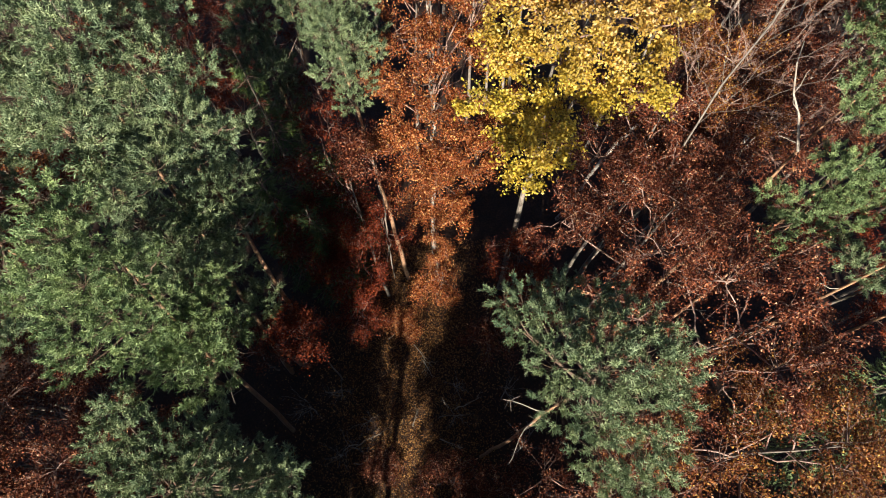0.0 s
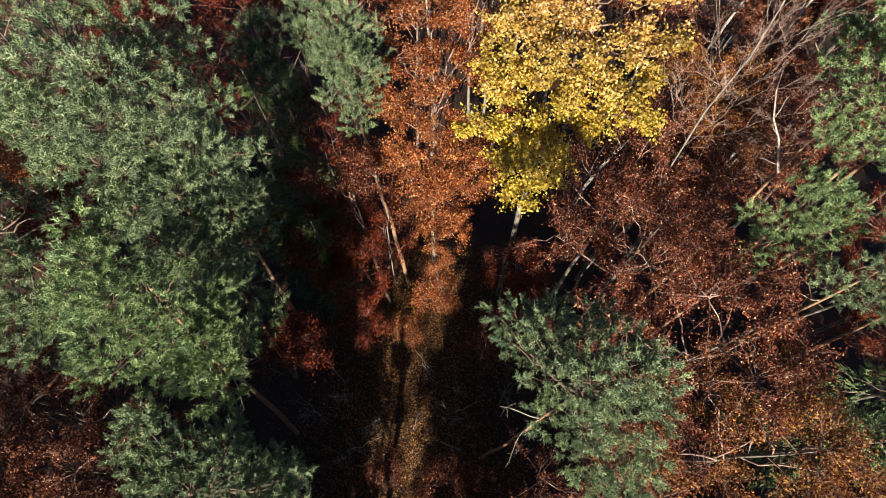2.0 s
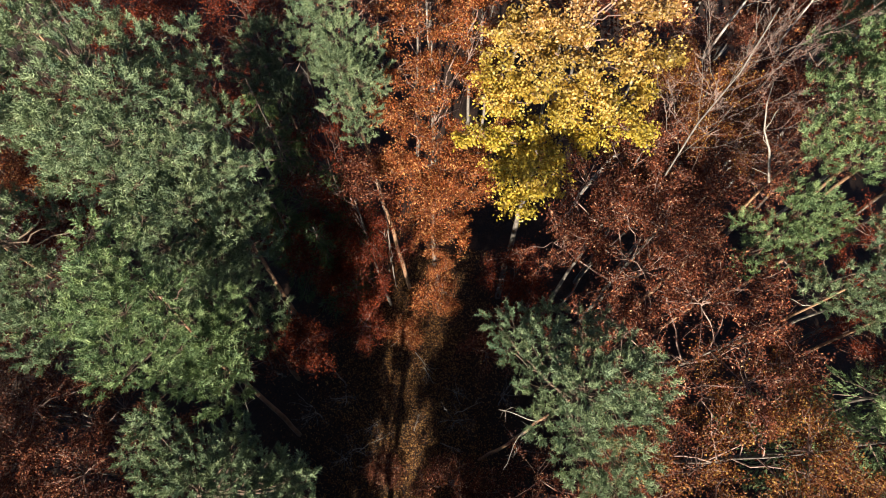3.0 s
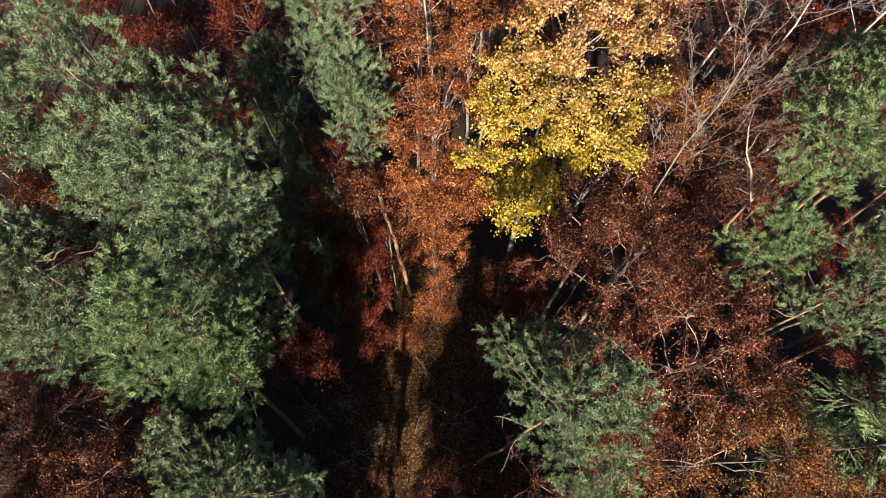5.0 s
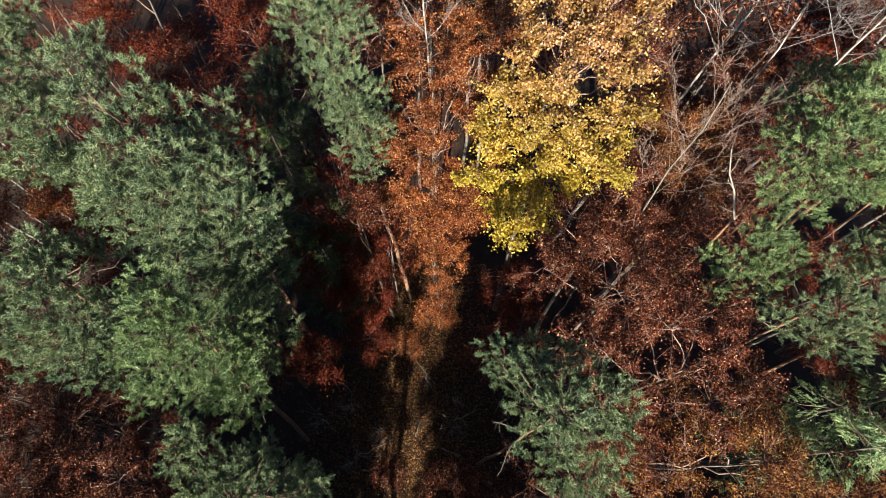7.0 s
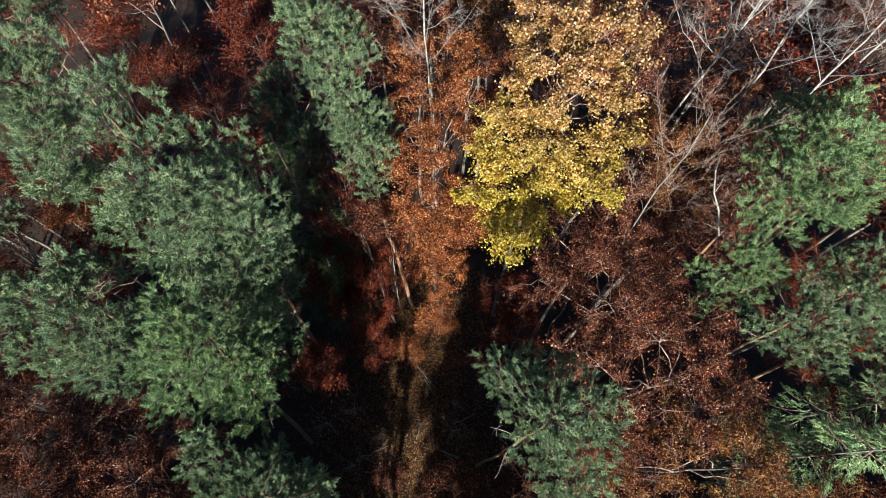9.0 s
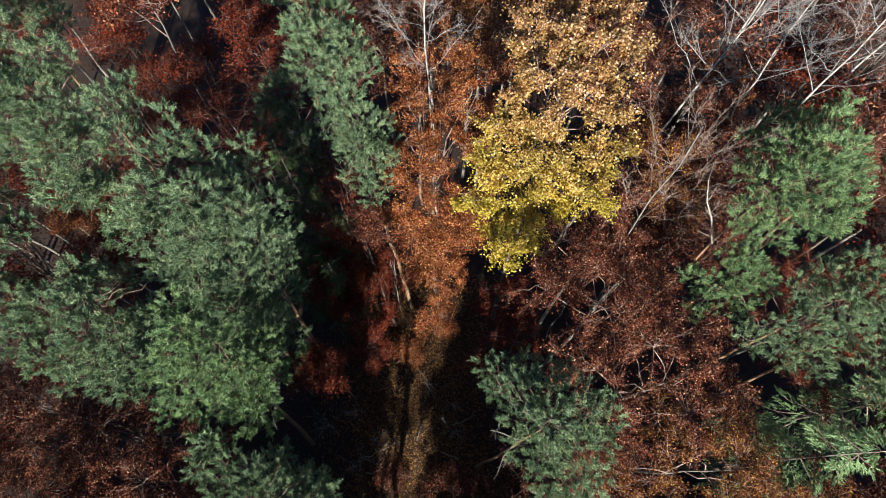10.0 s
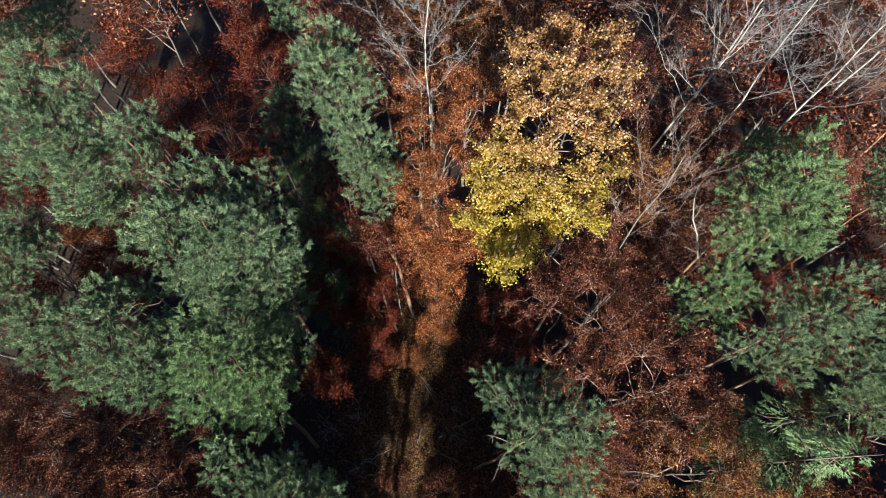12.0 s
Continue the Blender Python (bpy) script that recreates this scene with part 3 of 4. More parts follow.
snag_pine = pine(20, (10.1, 8.8), [
    (10.1, 10.7, 23.6, 0.54), (10.8, 11.4, 23.8, 0.54), (10.3, 9.9, 23.8, 0.73), (9.7, 9.5, 23.4, 0.59), (11, 11.2, 24.2, 0.53), (11, 10.3, 24.8, 0.7),
    (12, 10.7, 24.6, 0.61), (13.6, 12.2, 23.6, 0.4), (13, 11.6, 23.8, 0.48), (10.5, 9.5, 24.8, 0.89), (11, 9.2, 25.2, 0.86), (12.4, 9.8, 24.6, 0.6),
    (13.2, 10.5, 24, 0.29), (10.1, 8.6, 24.2, 0.8), (10.6, 8.4, 25, 0.85), (11.6, 8.5, 24.8, 0.77), (12.5, 9.2, 24.3, 0.5), (9.7, 8.4, 23.4, 0.62),
    (10.3, 8, 23.8, 0.7), (11, 7.7, 24.4, 0.77), (11.9, 8, 24.2, 0.59), (10.9, 7.5, 23.8, 0.5), (9.4, 8.2, 23, 0.46), (9.8, 7.9, 22.6, 0.53),
    (10.6, 7.7, 22.6, 0.64), (11.5, 7.4, 24, 0.39)],
    needles=needle_bright, label="tall Scots pine with a fresh green crown and a broken branch")
pine(21, (10.6, 7.0), [
    (9.2, 7.4, 19.6, 0.52), (9.6, 6.8, 19, 0.6), (9.4, 6.4, 18.6, 0.47), (9.8, 6.9, 20.2, 0.6), (10.2, 7.1, 20.8, 0.68), (10.4, 6.5, 20.4, 0.69),
    (11, 7.1, 20.8, 0.54), (10.1, 6.4, 19.6, 0.51), (10.1, 7.7, 21, 0.55), (10.6, 7.5, 21.2, 0.48), (11.5, 6.8, 20.2, 0.44)],
    girth=0.1, needles=needle_bright, label="slender Scots pine with a small green crown")
pine(22, (12.9, 5.6), [
    (12, 6.4, 21.5, 0.66), (12.6, 6.5, 22, 0.76), (13.5, 6.8, 22.3, 0.75), (13.4, 5.8, 22.3, 0.84), (12.6, 5.5, 22, 0.85), (13.1, 5, 21.5, 0.64),
    (12.1, 5.2, 21, 0.77), (11.1, 5.2, 20.8, 0.56), (10.5, 4.9, 20.2, 0.57), (11.4, 4.5, 20.3, 0.68), (12.4, 4.3, 20.2, 0.79), (13, 4.5, 20.6, 0.62),
    (15.2, 7.3, 21.5, 0.67), (11.9, 6, 21, 0.45), (10.5, 5.6, 20, 0.47)])
pine(23, (12.6, 3.7), [
    (14.5, 5, 21.5, 0.86), (14.1, 4, 21, 0.86), (14.8, 4.1, 21.2, 0.85), (14.8, 2.9, 20.4, 0.87), (14.3, 3.4, 20, 0.56), (15.7, 5.8, 21.5, 0.87),
    (15.4, 3.2, 21, 0.95), (14.7, 5.8, 21.5, 0.55)])
pine(24, (17.6, 11.0), [(18.1, 11.6, 20.0, 0.93), (18.4, 12.0, 21.0, 1.35), (17.7, 10.0, 21.0, 1.08)])
pine(27, (-6.9, 17.6), [
    (-6.4, 18.5, 22.5, 0.74), (-5.9, 18.1, 22.5, 0.39), (-7, 18.6, 22, 0.4), (-6.2, 19.5, 22.8, 0.74), (-7.1, 19.6, 22.4, 0.59)],
    girth=0.06, label="slender Scots pine with a small crown")
pine(28, (-16.4, 16.6), [(-16.5, 17.5, 23.0, 1.1), (-15.3, 17.0, 22.5, 0.9), (-17.6, 16.6, 23.0, 1.1), (-16.6, 18.8, 22.4, 1.0)])
pine(25, (20.0, 14.2), [(20.6, 14.6, 22.0, 1.2), (21.4, 15.4, 23.0, 1.2), (20.4, 15.6, 23.5, 1.1), (21.6, 13.8, 22.0, 1.1), (20.6, 16.8, 22.0, 1.0)])
pine(26, (20.9, 14.9), [(22.6, 14.8, 22.0, 1.2), (23.0, 16.0, 22.6, 1.2), (22.2, 16.4, 23.2, 1.1)])

# ---- spruces ----
spruce(31, (-8.2, 15.6), 16.5, 2.6, "dark olive spruce with drooping boughs in shade", dense=0.7, big=1.2, bottom=0.35)
# Dark spruces added to deepen the black shade between the left pines.
for seed, spot, high, wide in ((34, (-6.2, 11.4), 11.0, 2.0), (35, (-5.6, 14.6), 12.0, 2.2), (36, (-8.4, 12.8), 13.0, 2.2)):
    spruce(seed, spot, high, wide, "small dark spruce added to darken a shaded gap", dense=0.6, bottom=0.15, big=1.5)
spruce(32, (14.2, 1.4), 21.0, 4.0, "green spruce with drooping boughs", needles=needle_bright, dense=0.95, bottom=0.45, big=1.2)
spruce(33, (17.6, 3.4), 20.0, 3.8, "tall green spruce with drooping boughs", needles=needle_bright, bottom=0.5, dense=0.6, big=1.25)

# ---- the yellow tree ----
broadleaf(41, "maple_tree", (3.6, 11.6), [
    (4.8, 15.5, 25, 0.79), (3.8, 15.3, 24.8, 0.79), (5.7, 14.6, 25, 0.89), (2.9, 14.5, 24.6, 0.79), (4.1, 13.6, 25.3, 0.96), (5.1, 13.2, 25.2, 0.85),
    (6.5, 13.6, 24.4, 0.63), (2.7, 13.6, 24.2, 0.79), (3.4, 12.6, 24.8, 0.86), (4.4, 11.9, 25, 0.84), (5.7, 12.6, 24.5, 0.76), (2.6, 12.6, 23.8, 0.63),
    (3.7, 11.4, 24.5, 0.85), (4.9, 11.1, 24.3, 0.85), (5.8, 11.4, 23.8, 0.55), (6.2, 10.9, 22.8, 0.57), (2.9, 11.4, 23.5, 0.78), (2, 12.1, 22.8, 0.51),
    (1.8, 11.7, 22.4, 0.71), (2.8, 10.7, 22.8, 0.91), (3.9, 10.6, 23.3, 0.88), (5.1, 10.6, 23, 0.9), (1.4, 11.2, 21.5, 0.61), (1.9, 10.5, 21.4, 0.84),
    (3.1, 10.1, 21.8, 0.94), (4.2, 10.1, 22.2, 0.92), (5.3, 10, 22, 0.81), (5.7, 9.6, 21.2, 0.48), (1.5, 10, 20.5, 0.69), (2.5, 9.7, 20.6, 0.98),
    (3.6, 9.6, 20.8, 0.85), (4.7, 9.8, 21, 0.68), (2.2, 9.2, 19.5, 0.89), (3.3, 9.2, 19.6, 0.76), (2.5, 8.7, 18.5, 0.66), (1.7, 9.6, 19.8, 0.56),
    (3.2, 8.8, 18.8, 0.52), (0.7, 10.5, 19.5, 0.31),
    (2.1, 11.3, 23, 0.57), (2.1, 10.6, 22, 0.59), (2.4, 11.9, 24, 0.46), (1.6, 10.7, 21.5, 0.51), (2.3, 9.0, 20.5, 0.62)],
    yellow_mat, "tall maple with golden yellow leaves turning bronze at the top", "maple tree", girth=0.2, per_tip=11.0, size=0.1, fine=True, spread=0.1, fans=10.5)

# ---- beeches ----
broadleaf(42, "beech_tree", (-0.4, 12.4), [(-1.6, 15.5, 20.0, 1.24), (-0.3, 14.6, 20.5, 1.44), (1.2, 15.4, 19.0, 1.29), (-1.6, 13.5, 19.5, 1.23), (-0.1, 13.0, 19.5, 1.46), (-1.1, 12.1, 18.5, 1.49), (0.4, 11.5, 18.0, 1.26), (-1.4, 10.7, 17.5, 1.14), (-0.1, 10.1, 17.0, 1.27), (-1.0, 10.1, 14.0, 0.99), (0.9, 10.1, 17.5, 1.00), (-0.4, 10.6, 11.5, 1.1), (0.6, 11.4, 14.5, 1.2), (1.6, 11.6, 15.5, 1.2), (1.9, 12.6, 17.0, 1.2), (0.9, 10.4, 13.5, 1.1), (-1.8, 11.6, 15.5, 1.2), (-2.2, 13.2, 17.0, 1.1), (-0.6, 11.0, 15.5, 1.2), (1.4, 16.4, 20.0, 1.3), (2.3, 17.2, 20.0, 1.2), (0.2, 17.0, 20.5, 1.3), (-1.4, 17.2, 20.3, 1.3), (0.9, 14.6, 17.5, 1.3), (1.8, 14.4, 18.5, 1.2), (0.9, 16.0, 18.0, 1.3), (-0.3, 11.3, 8.6, 1.0), (0.2, 11.0, 6.6, 0.9)], orange_mat, "beech with bright orange autumn leaves", "beech tree", per_tip=24.0, size=0.08, group="autumn beeches", spread=0.11)
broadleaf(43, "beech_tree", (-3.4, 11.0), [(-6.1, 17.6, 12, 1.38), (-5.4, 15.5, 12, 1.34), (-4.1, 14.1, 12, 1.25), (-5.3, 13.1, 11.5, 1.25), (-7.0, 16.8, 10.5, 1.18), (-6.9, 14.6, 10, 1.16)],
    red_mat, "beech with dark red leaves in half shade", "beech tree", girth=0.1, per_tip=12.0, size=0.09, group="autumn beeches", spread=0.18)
RIGHT_BEECHES = [
    (10.8, 12.4, 19.0, 2.2, "b"), (9.0, 10.0, 18.4, 2.0, "b"), (12.6, 16.2, 18.4, 2.4, "b"),
    (8.0, 4.0, 20.8, 2.6, "b"), (6.6, 7.6, 19.5, 2.4, "b"), (9.0, 0.8, 20.0, 2.6, "g"), (6.4, 10.2, 20.0, 2.4, "b"), (8.8, 12.6, 20.0, 2.6, "g"), (13.0, 13.6, 18.5, 2.6, "b"),
    (5.6, -0.4, 17.0, 2.2, "b"), (12.6, -1.4, 18.0, 2.6, "g"), (17.0, 7.6, 17.0, 2.8, "r"), (19.4, 2.6, 17.0, 2.8, "b"),
]
LEFT_BEECHES = [
    (-17.2, 3.4, 16.0, 3.0, "b"), (-12.6, 0.6, 15.5, 2.8, "b"), (-19.6, -0.6, 16.0, 3.0, "b"), (-10.0, -1.6, 15.0, 2.4, "b"), (-15.4, -1.6, 15.5, 2.8, "b"), (-14.8, 2.4, 15.5, 2.6, "b"), (-21.0, 3.2, 15.5, 2.8, "b"),
]
OUTER_BEECHES = [
    # The first three take dark red leaves to stand in for missing shade.
    (-14.4, 21.6, 11.0, 3.0, "r"), (-10.6, 24.6, 11.0, 3.0, "r"), (-12.0, 20.2, 10.0, 2.4, "r"), (-5.6, 22.0, 19.0, 2.8, "b"), (-1.6, 20.6, 20.0, 2.6, "b"), (2.2, 19.8, 20.0, 2.4, "g"),
    (8.4, 18.4, 20.0, 2.6, "b"),  (-20.6, 15.4, 10.0, 2.6, "o"),
    (-22.6, 21.0, 18.0, 3.0, "r"), (13.6, 17.4, 18.0, 2.6, "o"), (18.4, 15.0, 18.0, 2.8, "b"), (22.0, 20.4, 19.0, 3.0, "b"), (12.0, 24.0, 19.0, 3.0, "b"), (4.4, 25.0, 19.0, 3.0, "b"),
    (3.4, 21.6, 21.0, 2.4, "g"), (-0.8, 23.0, 20.0, 2.4, "g"),
]
KINDS = {"b": (brown_mat, "beech with sparse red-brown leaves and bare twigs", 3.0), "g": (gold_mat, "beech with rusty golden autumn leaves", 3.2), "r": (red_mat, "beech with dark red leaves", 3.2), "o": (orange_mat, "beech with orange leaves", 4.0)}
for i, (x, y, top, r, k) in enumerate(RIGHT_BEECHES + LEFT_BEECHES + OUTER_BEECHES):
    mat, words, many = KINDS[k]
    near = i < len(RIGHT_BEECHES) + len(LEFT_BEECHES)
    broadleaf(60 + i, "beech_tree", (x, y), round_lobes(200 + i, x, y, top, r * 1.15, 10, 4.0, 1.45), mat, words, "beech tree", girth=0.13, per_tip=many * (5.4 if near else 2.4), size=0.077 if near else 0.09, group="autumn beeches", spread=0.1)
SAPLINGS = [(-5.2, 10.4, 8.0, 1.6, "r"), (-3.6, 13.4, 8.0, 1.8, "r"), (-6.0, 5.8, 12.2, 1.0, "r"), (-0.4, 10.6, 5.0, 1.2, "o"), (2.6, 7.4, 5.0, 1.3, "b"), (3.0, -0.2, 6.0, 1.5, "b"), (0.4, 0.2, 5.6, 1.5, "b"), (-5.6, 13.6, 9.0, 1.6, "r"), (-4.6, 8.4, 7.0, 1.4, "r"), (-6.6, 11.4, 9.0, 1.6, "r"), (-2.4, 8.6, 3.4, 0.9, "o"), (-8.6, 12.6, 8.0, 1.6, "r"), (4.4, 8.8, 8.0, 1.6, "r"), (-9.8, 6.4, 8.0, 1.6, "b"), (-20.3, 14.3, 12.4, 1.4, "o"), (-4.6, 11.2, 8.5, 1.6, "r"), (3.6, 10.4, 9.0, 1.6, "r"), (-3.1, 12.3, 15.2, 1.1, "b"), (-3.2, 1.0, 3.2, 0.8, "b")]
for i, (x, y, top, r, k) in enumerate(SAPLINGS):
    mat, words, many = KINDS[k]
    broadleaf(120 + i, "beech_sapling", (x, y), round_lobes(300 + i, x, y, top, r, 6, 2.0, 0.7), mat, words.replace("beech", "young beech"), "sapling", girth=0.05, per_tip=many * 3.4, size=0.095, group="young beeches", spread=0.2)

# ---- bare birches ----
def bare(seed, kind, foot, top, fork, r, label, bark, twigs, count=14, girth=0.13, fine_mat=None, fine_r=0.011, steep=1.0):
    rng = np.random.default_rng(seed)
    root = tree_root(kind, foot[0], foot[1], label, "birch tree" if "birch" in kind else "bare tree", "bare trees")
    off = np.array((top[0] - foot[0], top[1] - foot[1], top[2]))
    line = trunk_line(rng, (0, 0, -0.2), off, 14, 0.25)
    trunk = Shape()
    trunk.tube(line, girth, 0.02, 8)
    part("trunk", trunk, bark, root, "pale bark with dark marks", True)
    for i in range(count):
        z = fork + (off[2] - fork) * (i / count) ** 1.1
        s = on_line(line, z)
        a = i * 2.4 + rng.uniform(-0.4, 0.4)
        l = r * (1.05 - 0.6 * (z - fork) / (off[2] - fork)) * rng.uniform(0.8, 1.15)
        e = s + np.array((math.cos(a) * l, math.sin(a) * l, l * steep * rng.uniform(0.7, 1.4)))
        limb = Shape()
        tips = []
        p = bent(rng, s, e, 0.05, 7, 0.03)
        limb.tube(p, girth * (0.06 + 0.035 * l), 0.005, 4)
        bough = part("limb", limb, twigs, root, "", True)
        fine = Shape()
        for k in range(7):
            u = rng.uniform(0.25, 1.0) * 6
            j = min(int(u), 5)
            b = p[j] + (p[j + 1] - p[j]) * (u - j)
            d = (e - s) / l * 0.5 + rng.normal(size=3) * 0.6 + (0, 0, 0.25)
            twig_fan(rng, fine, tips, b, b + d / np.linalg.norm(d) * l * rng.uniform(0.25, 0.5), fine_r, 2, 0.45)
        tagged(part("twig_spray", fine, fine_mat or birch_twig, bough, "fine purplish bare twigs"), kind="stuff")
    return root


bare(81, "birch_tree", (-0.5, 16.2), (-0.4, 16.0, 26.0), 20.5, 2.4, "bare birch with pale spreading limbs", birch_bark, pale_twig, girth=0.085)
bare(82, "birch_tree", (7.6, 16.5), (11.0, 15.4, 26.0), 20.5, 2.6, "bare leaning birch with white limbs", birch_bark, pale_twig)
bare(83, "birch_tree", (16.8, 17.6), (16.4, 16.2, 25.5), 18.5, 2.8, "bare birch with white limbs", birch_bark, pale_twig)
bare(85, "birch_tree", (16.3, 17.2), (13.5, 16.2, 25.5), 19.5, 2.2, "bare birch with white limbs", birch_bark, pale_twig, girth=0.09)
bare(88, "birch_tree", (13.8, 19.6), (14.6, 20.6, 25.0), 17.0, 2.6, "bare birch with white limbs", birch_bark, pale_twig)
bare(86, "birch_tree", (19.6, 19.0), (20.6, 19.4, 25.0), 17.5, 2.6, "bare birch with white limbs", birch_bark, pale_twig)
bare(84, "bare_tree", (7.4, 10.0), (7.2, 9.7, 25.6), 20.0, 1.9, "bare grey tree with fine twigs among brown beeches", beech_bark, beech_bark, girth=0.055, fine_mat=twig_mat, fine_r=0.007, steep=1.7, count=18)

# ---- small things: a broken branch, bare saplings, fallen branches ----
def broken_branch(parent):
    rng = np.random.default_rng(70)
    s = Shape()
    line = np.array([(-0.15, -0.2, 20.0), (-0.35, 0.5, 20.7), (-0.55, 1.0, 21.0), (-0.6, 1.6, 21.5), (-0.45, 2.1, 21.8)])
    s.tube(line, 0.04, 0.012, 6)
    for a, b in (((-0.35, 0.5, 20.7), (-0.75, 0.7, 21.2)), ((-0.55, 1.0, 21.0), (-0.2, 1.5, 21.5)), ((-0.15, 0.0, 20.1), (-0.7, 0.2, 20.2))):
        s.tube(bent(rng, a, b, 0.0, 4, 0.1), 0.016, 0.005, 4)
    part("dead_branch", s, dead_wood, parent, "bare white broken branch", True)


def bare_sapling(seed, x, y, high):
    rng = np.random.default_rng(seed)
    root = tree_root("bare_sapling", x, y, "thin bare sapling with pale twigs on the forest floor", "sapling", "bare saplings")
    line = trunk_line(rng, (0, 0, -0.1), (rng.uniform(-0.5, 0.5), rng.uniform(-0.5, 0.5), high), 7, 0.15)
    stem = Shape()
    stem.tube(line, 0.025, 0.006, 5)
    part("trunk", stem, pale_twig, root, "", True)
    for k in range(9):
        s = on_line(line, high * rng.uniform(0.25, 0.95))
        d = np.array((rng.normal(), rng.normal(), 0.6))
        limb, tips = Shape(), []
        twig_fan(rng, limb, tips, s, s + d / np.linalg.norm(d) * high * rng.uniform(0.2, 0.4), 0.011, 1, 0.5)
        tagged(part("twig_spray", limb, pale_twig, root), kind="stuff")


def fallen_branch(seed, x, y, turn, length):
    rng = np.random.default_rng(seed)
    root = tree_root("fallen_branch", x, y, "pale dead branch lying on leaf litter", "fallen branch", "fallen branches")
    c, n = math.cos(radians(turn)), math.sin(radians(turn))
    z = 0.12
    stem = Shape()
    a, b = np.array((-c * length / 2, -n * length / 2, z)), np.array((c * length / 2, n * length / 2, z + 0.1))
    p = bent(rng, a, b, 0.0, 7, 0.05)
    stem.tube(p, 0.035, 0.01, 5)
    part("stem", stem, dead_wood, root, "", True)
    for k in range(5):
        s = p[rng.integers(2, 6)]
        d = (b - a) / length + rng.normal(size=3) * (0.7, 0.7, 0.25) + (0, 0, 0.15)
        twig, tips = Shape(), []
        twig_fan(rng, twig, tips, s, s + d / np.linalg.norm(d) * length * rng.uniform(0.2, 0.4), 0.012, 1, 0.5)
        tagged(part("twig_spray", twig, dead_wood, root), kind="stuff")


broken_branch(snag_pine)
for i, (x, y, h) in enumerate([(-7.4, 3.9, 3.4), (-6.0, 4.6, 3.0), (-4.7, 2.2, 3.2), (-5.6, 1.6, 2.6), (1.2, 3.8, 2.8), (3.4, 4.6, 3.0), (4.4, 2.0, 3.4), (-3.9, 3.4, 2.4), (0.6, 5.6, 2.4)]):
    bare_sapling(500 + i, x, y, h)
for i, (x, y, a, l) in enumerate([(-1.2, 7.2, -50, 1.8), (-0.9, 6.4, -60, 1.2), (-4.4, 2.4, 20, 2.0), (-3.9, 1.3, 8, 2.2), (1.4, 4.4, 25, 1.6), (0.5, 2.2, -20, 1.4), (-1.6, 3.6, 75, 1.0), (-2.8, 8.6, 35, 1.3)]):
    fallen_branch(520 + i, x, y, a, l)

# ---- the forest goes on: behind the farther trees, at both sides; unseen shade casters beyond the lower edge ----
far_beeches = []
for i, (x, y, h, mat, words) in enumerate([(-18.0, 27.0, 18.0, brown_mat, KINDS["b"][1]), (7.0, 24.5, 19.0, brown_mat, KINDS["b"][1]), (-1.0, 27.0, 18.0, red_mat, KINDS["r"][1])]):
    far_beeches.append(broadleaf(160 + i, "beech_tree", (x, y), round_lobes(420 + i, x, y, h, 3.0, 10, 4.0, 1.6), mat, words, "beech tree", girth=0.13, per_tip=11.0, size=0.21, group="autumn beeches", level=1, spread=0.4))
BEYOND = [(-26.0, 16.0), (-27.0, 24.0), (-22.0, 29.0), (-13.0, 29.0), (-7.0, 28.0), (3.0, 31.0), (10.0, 29.5), (15.5, 27.0), (19.0, 23.5), (24.5, 26.0), (25.0, 14.5), (22.5, 8.5), (23.0, 3.0), (-24.0, 9.5), (-22.5, 4.0), (-24.0, -1.5), (17.5, -2.6), (8.0, 21.8), (-18.4, 17.6), (-12.0, 26.6), (-16.4, 23.6), (-3.6, 24.6), (14.6, 21.0), (18.6, 19.4), (21.6, 16.4), (1.6, 23.4), (-9.0, 31.5), (-15.0, 33.0), (21.0, 31.0), (0.0, 35.0), (8.0, 35.0), (15.0, 33.0)]
place_rng = random.Random(9)
for i, (x, y) in enumerate(BEYOND):
    # Copies on the left get the dark red leaves, darkening them as shade would.
    copy_thing(far_beeches[2 if x < -5 else i % 3], pose(x, y, 0, 0, 0, place_rng.uniform(0, 360)) @ Matrix.Scale(0.7 if x < -5 else 1.0, 4))
# Coarse spruces out of view to the south, added only to block the sun.
shade_spruces = [spruce(180 + i, (x, y), h, 3.6, "dense dark spruce with low boughs, unseen, added to cast shade", bottom=0.08, dense=0.05, big=9.5, far=True) for i, (x, y, h) in enumerate([(-9.0, -12.0, 24.0), (4.0, -12.4, 23.0)])]


def shade_spruce(k, x, y, size=1.0):
    copy_thing(shade_spruces[k % 2], pose(x, y, 0, 0, 0, place_rng.uniform(0, 360)) @ Matrix.Scale(size, 4))


# Rows of unseen spruces shade the understorey; the lane stays open to the sun.
for row, y in enumerate((-7.5, -12.0, -17.0, -22.0, -27.0, -33.0)):
    for col in range(11):
        px, py = -25 + 5.0 * col + (row % 2) * 2.5 + place_rng.uniform(-0.6, 0.6), y + place_rng.uniform(-0.6, 0.6)
        lane = -2.0 + 0.087 * (py - 6.0)
        if (row == 0 and px < -8.0) or abs(px - lane) < 5.6 or min(math.hypot(px + 9, py + 12), math.hypot(px - 4, py + 12.4)) < 3:
            continue
        shade_spruce(row + col, px, py, min(1.04, (18.5 + (3.0 if px < -4.5 else 0.0) + 0.36 * (-7.5 - py)) / 23.5) * place_rng.uniform(0.94, 1.03))
# Three more unseen trees, added to shade the beeches at the far left.
for k, x in enumerate((-12.0, -18.2, -24.5)):
    copy_thing(far_beeches[0], pose(x, -7.2, 0, 0, 0, 70 * k) @ Matrix.Scale(1.32, 4))
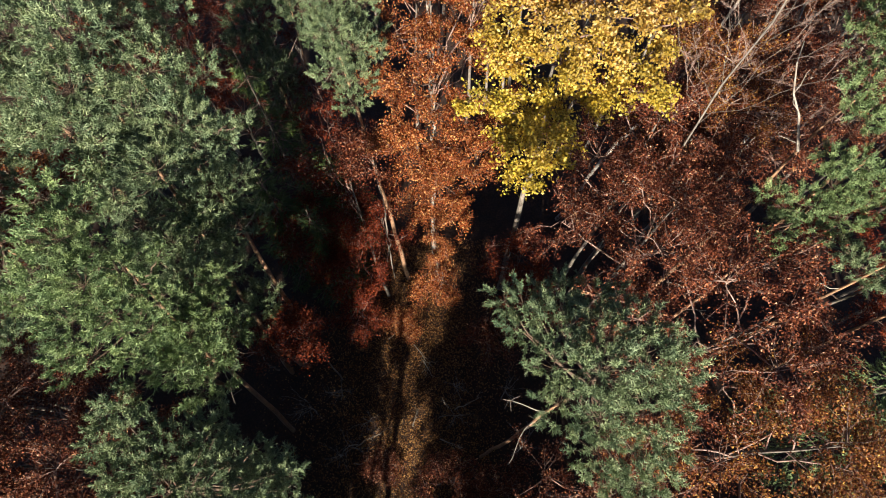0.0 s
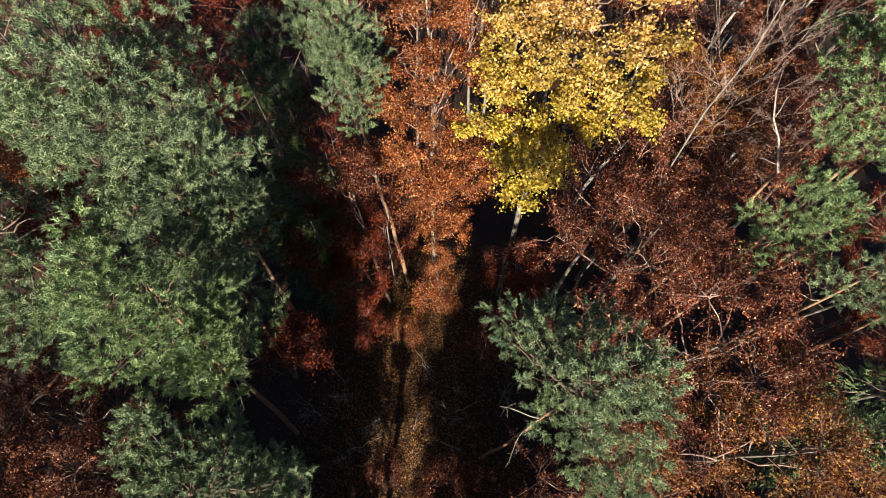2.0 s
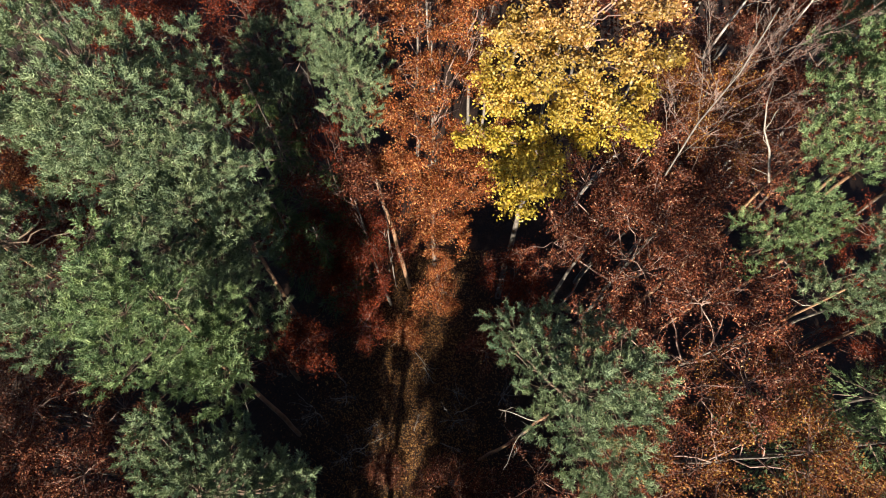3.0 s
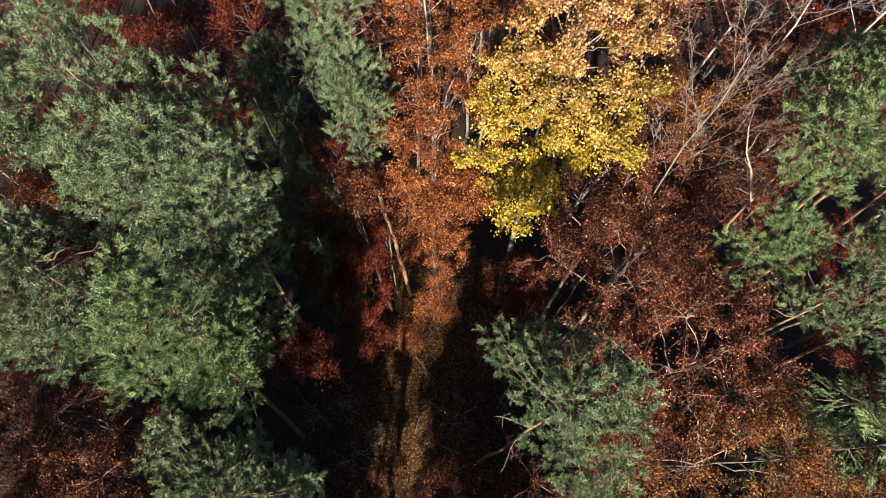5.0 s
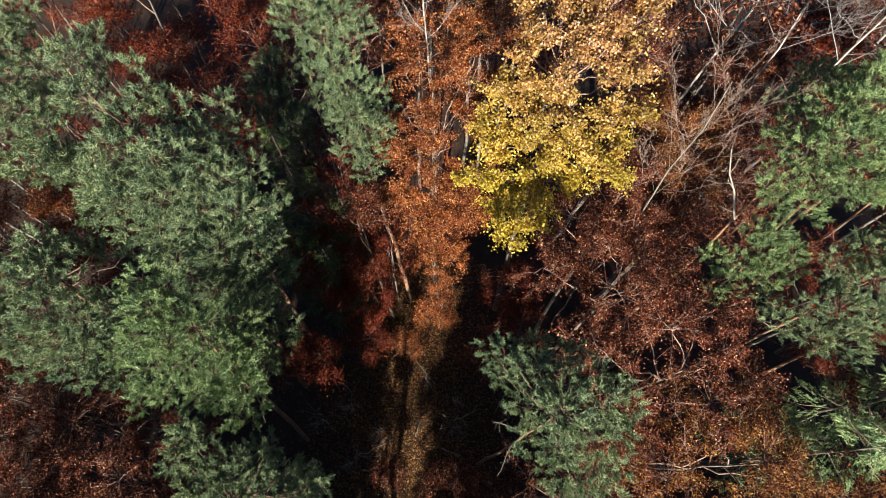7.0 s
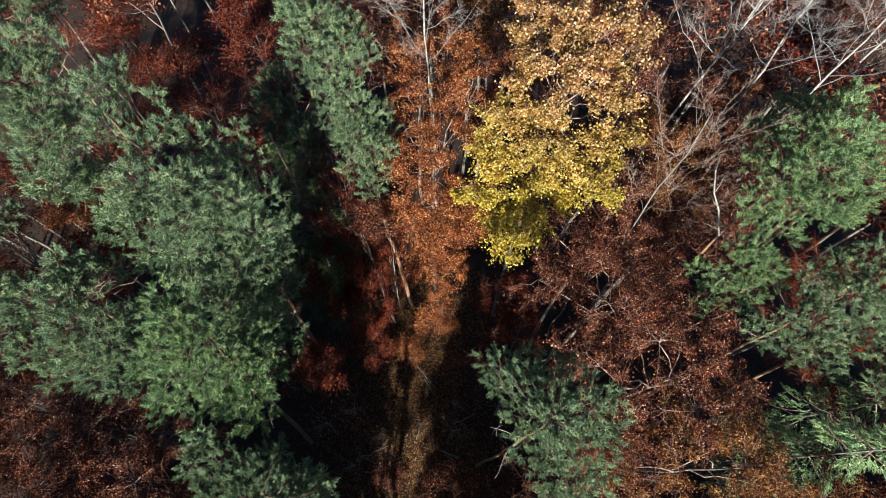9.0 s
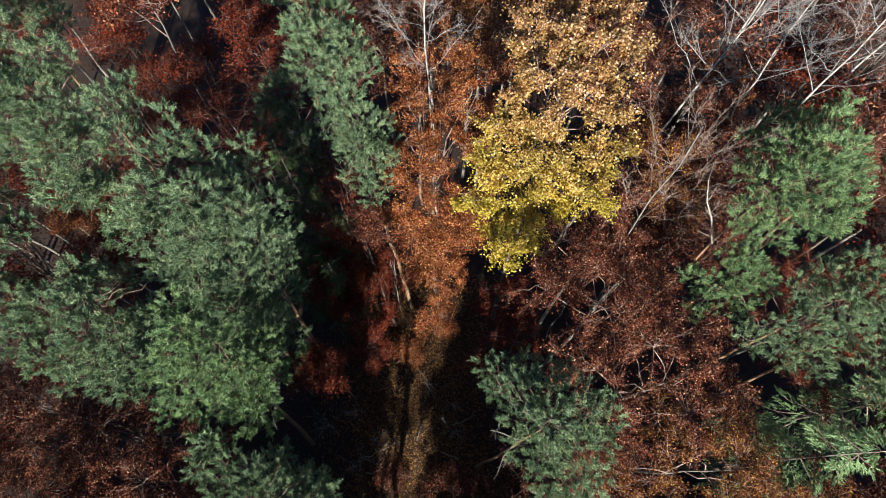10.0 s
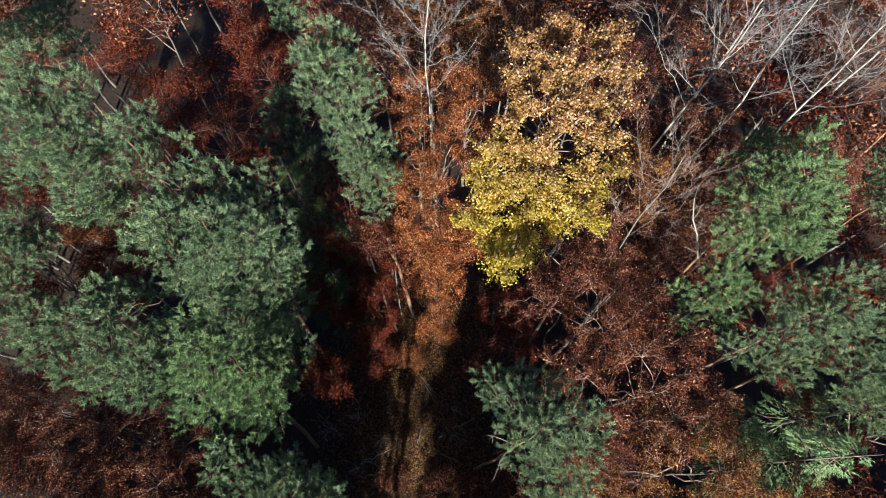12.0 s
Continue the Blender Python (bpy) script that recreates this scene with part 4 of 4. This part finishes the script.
# Unseen spruces on both sides narrow the sunlit strip of ground.
for k, y in enumerate((-7.5, -12.0, -16.5, -21.5, -26.5, -31.5, -37.0)):
    lane = -2.0 + 0.087 * (y - 6.0)
    for side in (-1, 1):
        if (k, side) in ((2, 1), (5, -1)):
            continue
        shade_spruce(k, lane + side * place_rng.uniform(4.3, 5.1) - (0.2 if side < 0 else 0.0), y + side * 0.8, min(1.04, (18.5 + 0.36 * (-7.5 - y)) / 23.5))
# Unseen beech, added so its leaves dapple the sunlit strip.
broadleaf(190, "beech_tree", (-5.0, -27.0), [(-5.6, -27.0, 15.0, 1.3), (-4.4, -26.4, 13.4, 1.2), (-4.2, -28.0, 16.6, 1.2), (-5.8, -28.2, 12.2, 1.0), (-5.2, -27.0, 10.4, 1.0), (-4.5, -26.4, 8.8, 0.9), (-4.0, -25.6, 11.6, 0.8), (-3.9, -26.0, 14.4, 0.8), (-5.4, -25.4, 14.0, 0.7)], brown_mat, KINDS["b"][1], "beech tree", girth=0.13, per_tip=14.0, size=0.1, group="autumn beeches", spread=0.2)
# Unseen pines, added so their trunks throw shadow stripes on the ground.
for k, (x, y) in enumerate([(-6.3, -10.5), (-7.0, -17.0), (-5.6, -20.0)]):
    pine(31 + k, (x, y), round_lobes(440 + k, x, y, 22.5, 1.2, 5, 2.0, 0.8), density=50, dead=0, big=2.0, girth=0.14)
pine(29, (-4.2, -14.0), round_lobes(430, -4.2, -14.0, 23.0, 1.6, 7, 3.0, 1.0), density=50, dead=0, big=2.0, girth=0.2)
# The outer ring also shuts out low skylight; the others cover bare ground.
for k, (x, y) in enumerate([(-30, 2), (-31, 9), (-30, 16), (-32, 23), (-29, 31), (29, 0), (30, 8), (29, 15), (31, 22), (29, 30), (-20, 38), (-10, 39), (0, 41), (10, 40), (20, 38), (-18, 21), (-16.5, 26.5), (-19.5, 25), (-24, 20), (-19, 10.5), (-23, 1), (-17.6, 13.5), (-20.5, 6.5), (-22, 28), (-27, 24.5), (-20, 12.5), (-22.6, 10), (-21, 15.5), (-25, 13), (-27, 18), (-21, 2), (-24.6, 4.6), (22.5, 13.5), (25, 11), (-24, 17), (-26.4, 29.7), (-29.7, 33.7), (-25.8, 33.7), (-19.4, 32.0), (-27.0, 27.0), (-29.3, 16.6)]):
    # Dark red leaves on the left again imitate shade.
    copy_thing(far_beeches[2 if -26 < x < -5 else k % 3], pose(x, y, 0, 0, 0, place_rng.uniform(0, 360)) @ Matrix.Scale(0.62 if -26 < x < -5 and y < 30 else 0.9, 4))
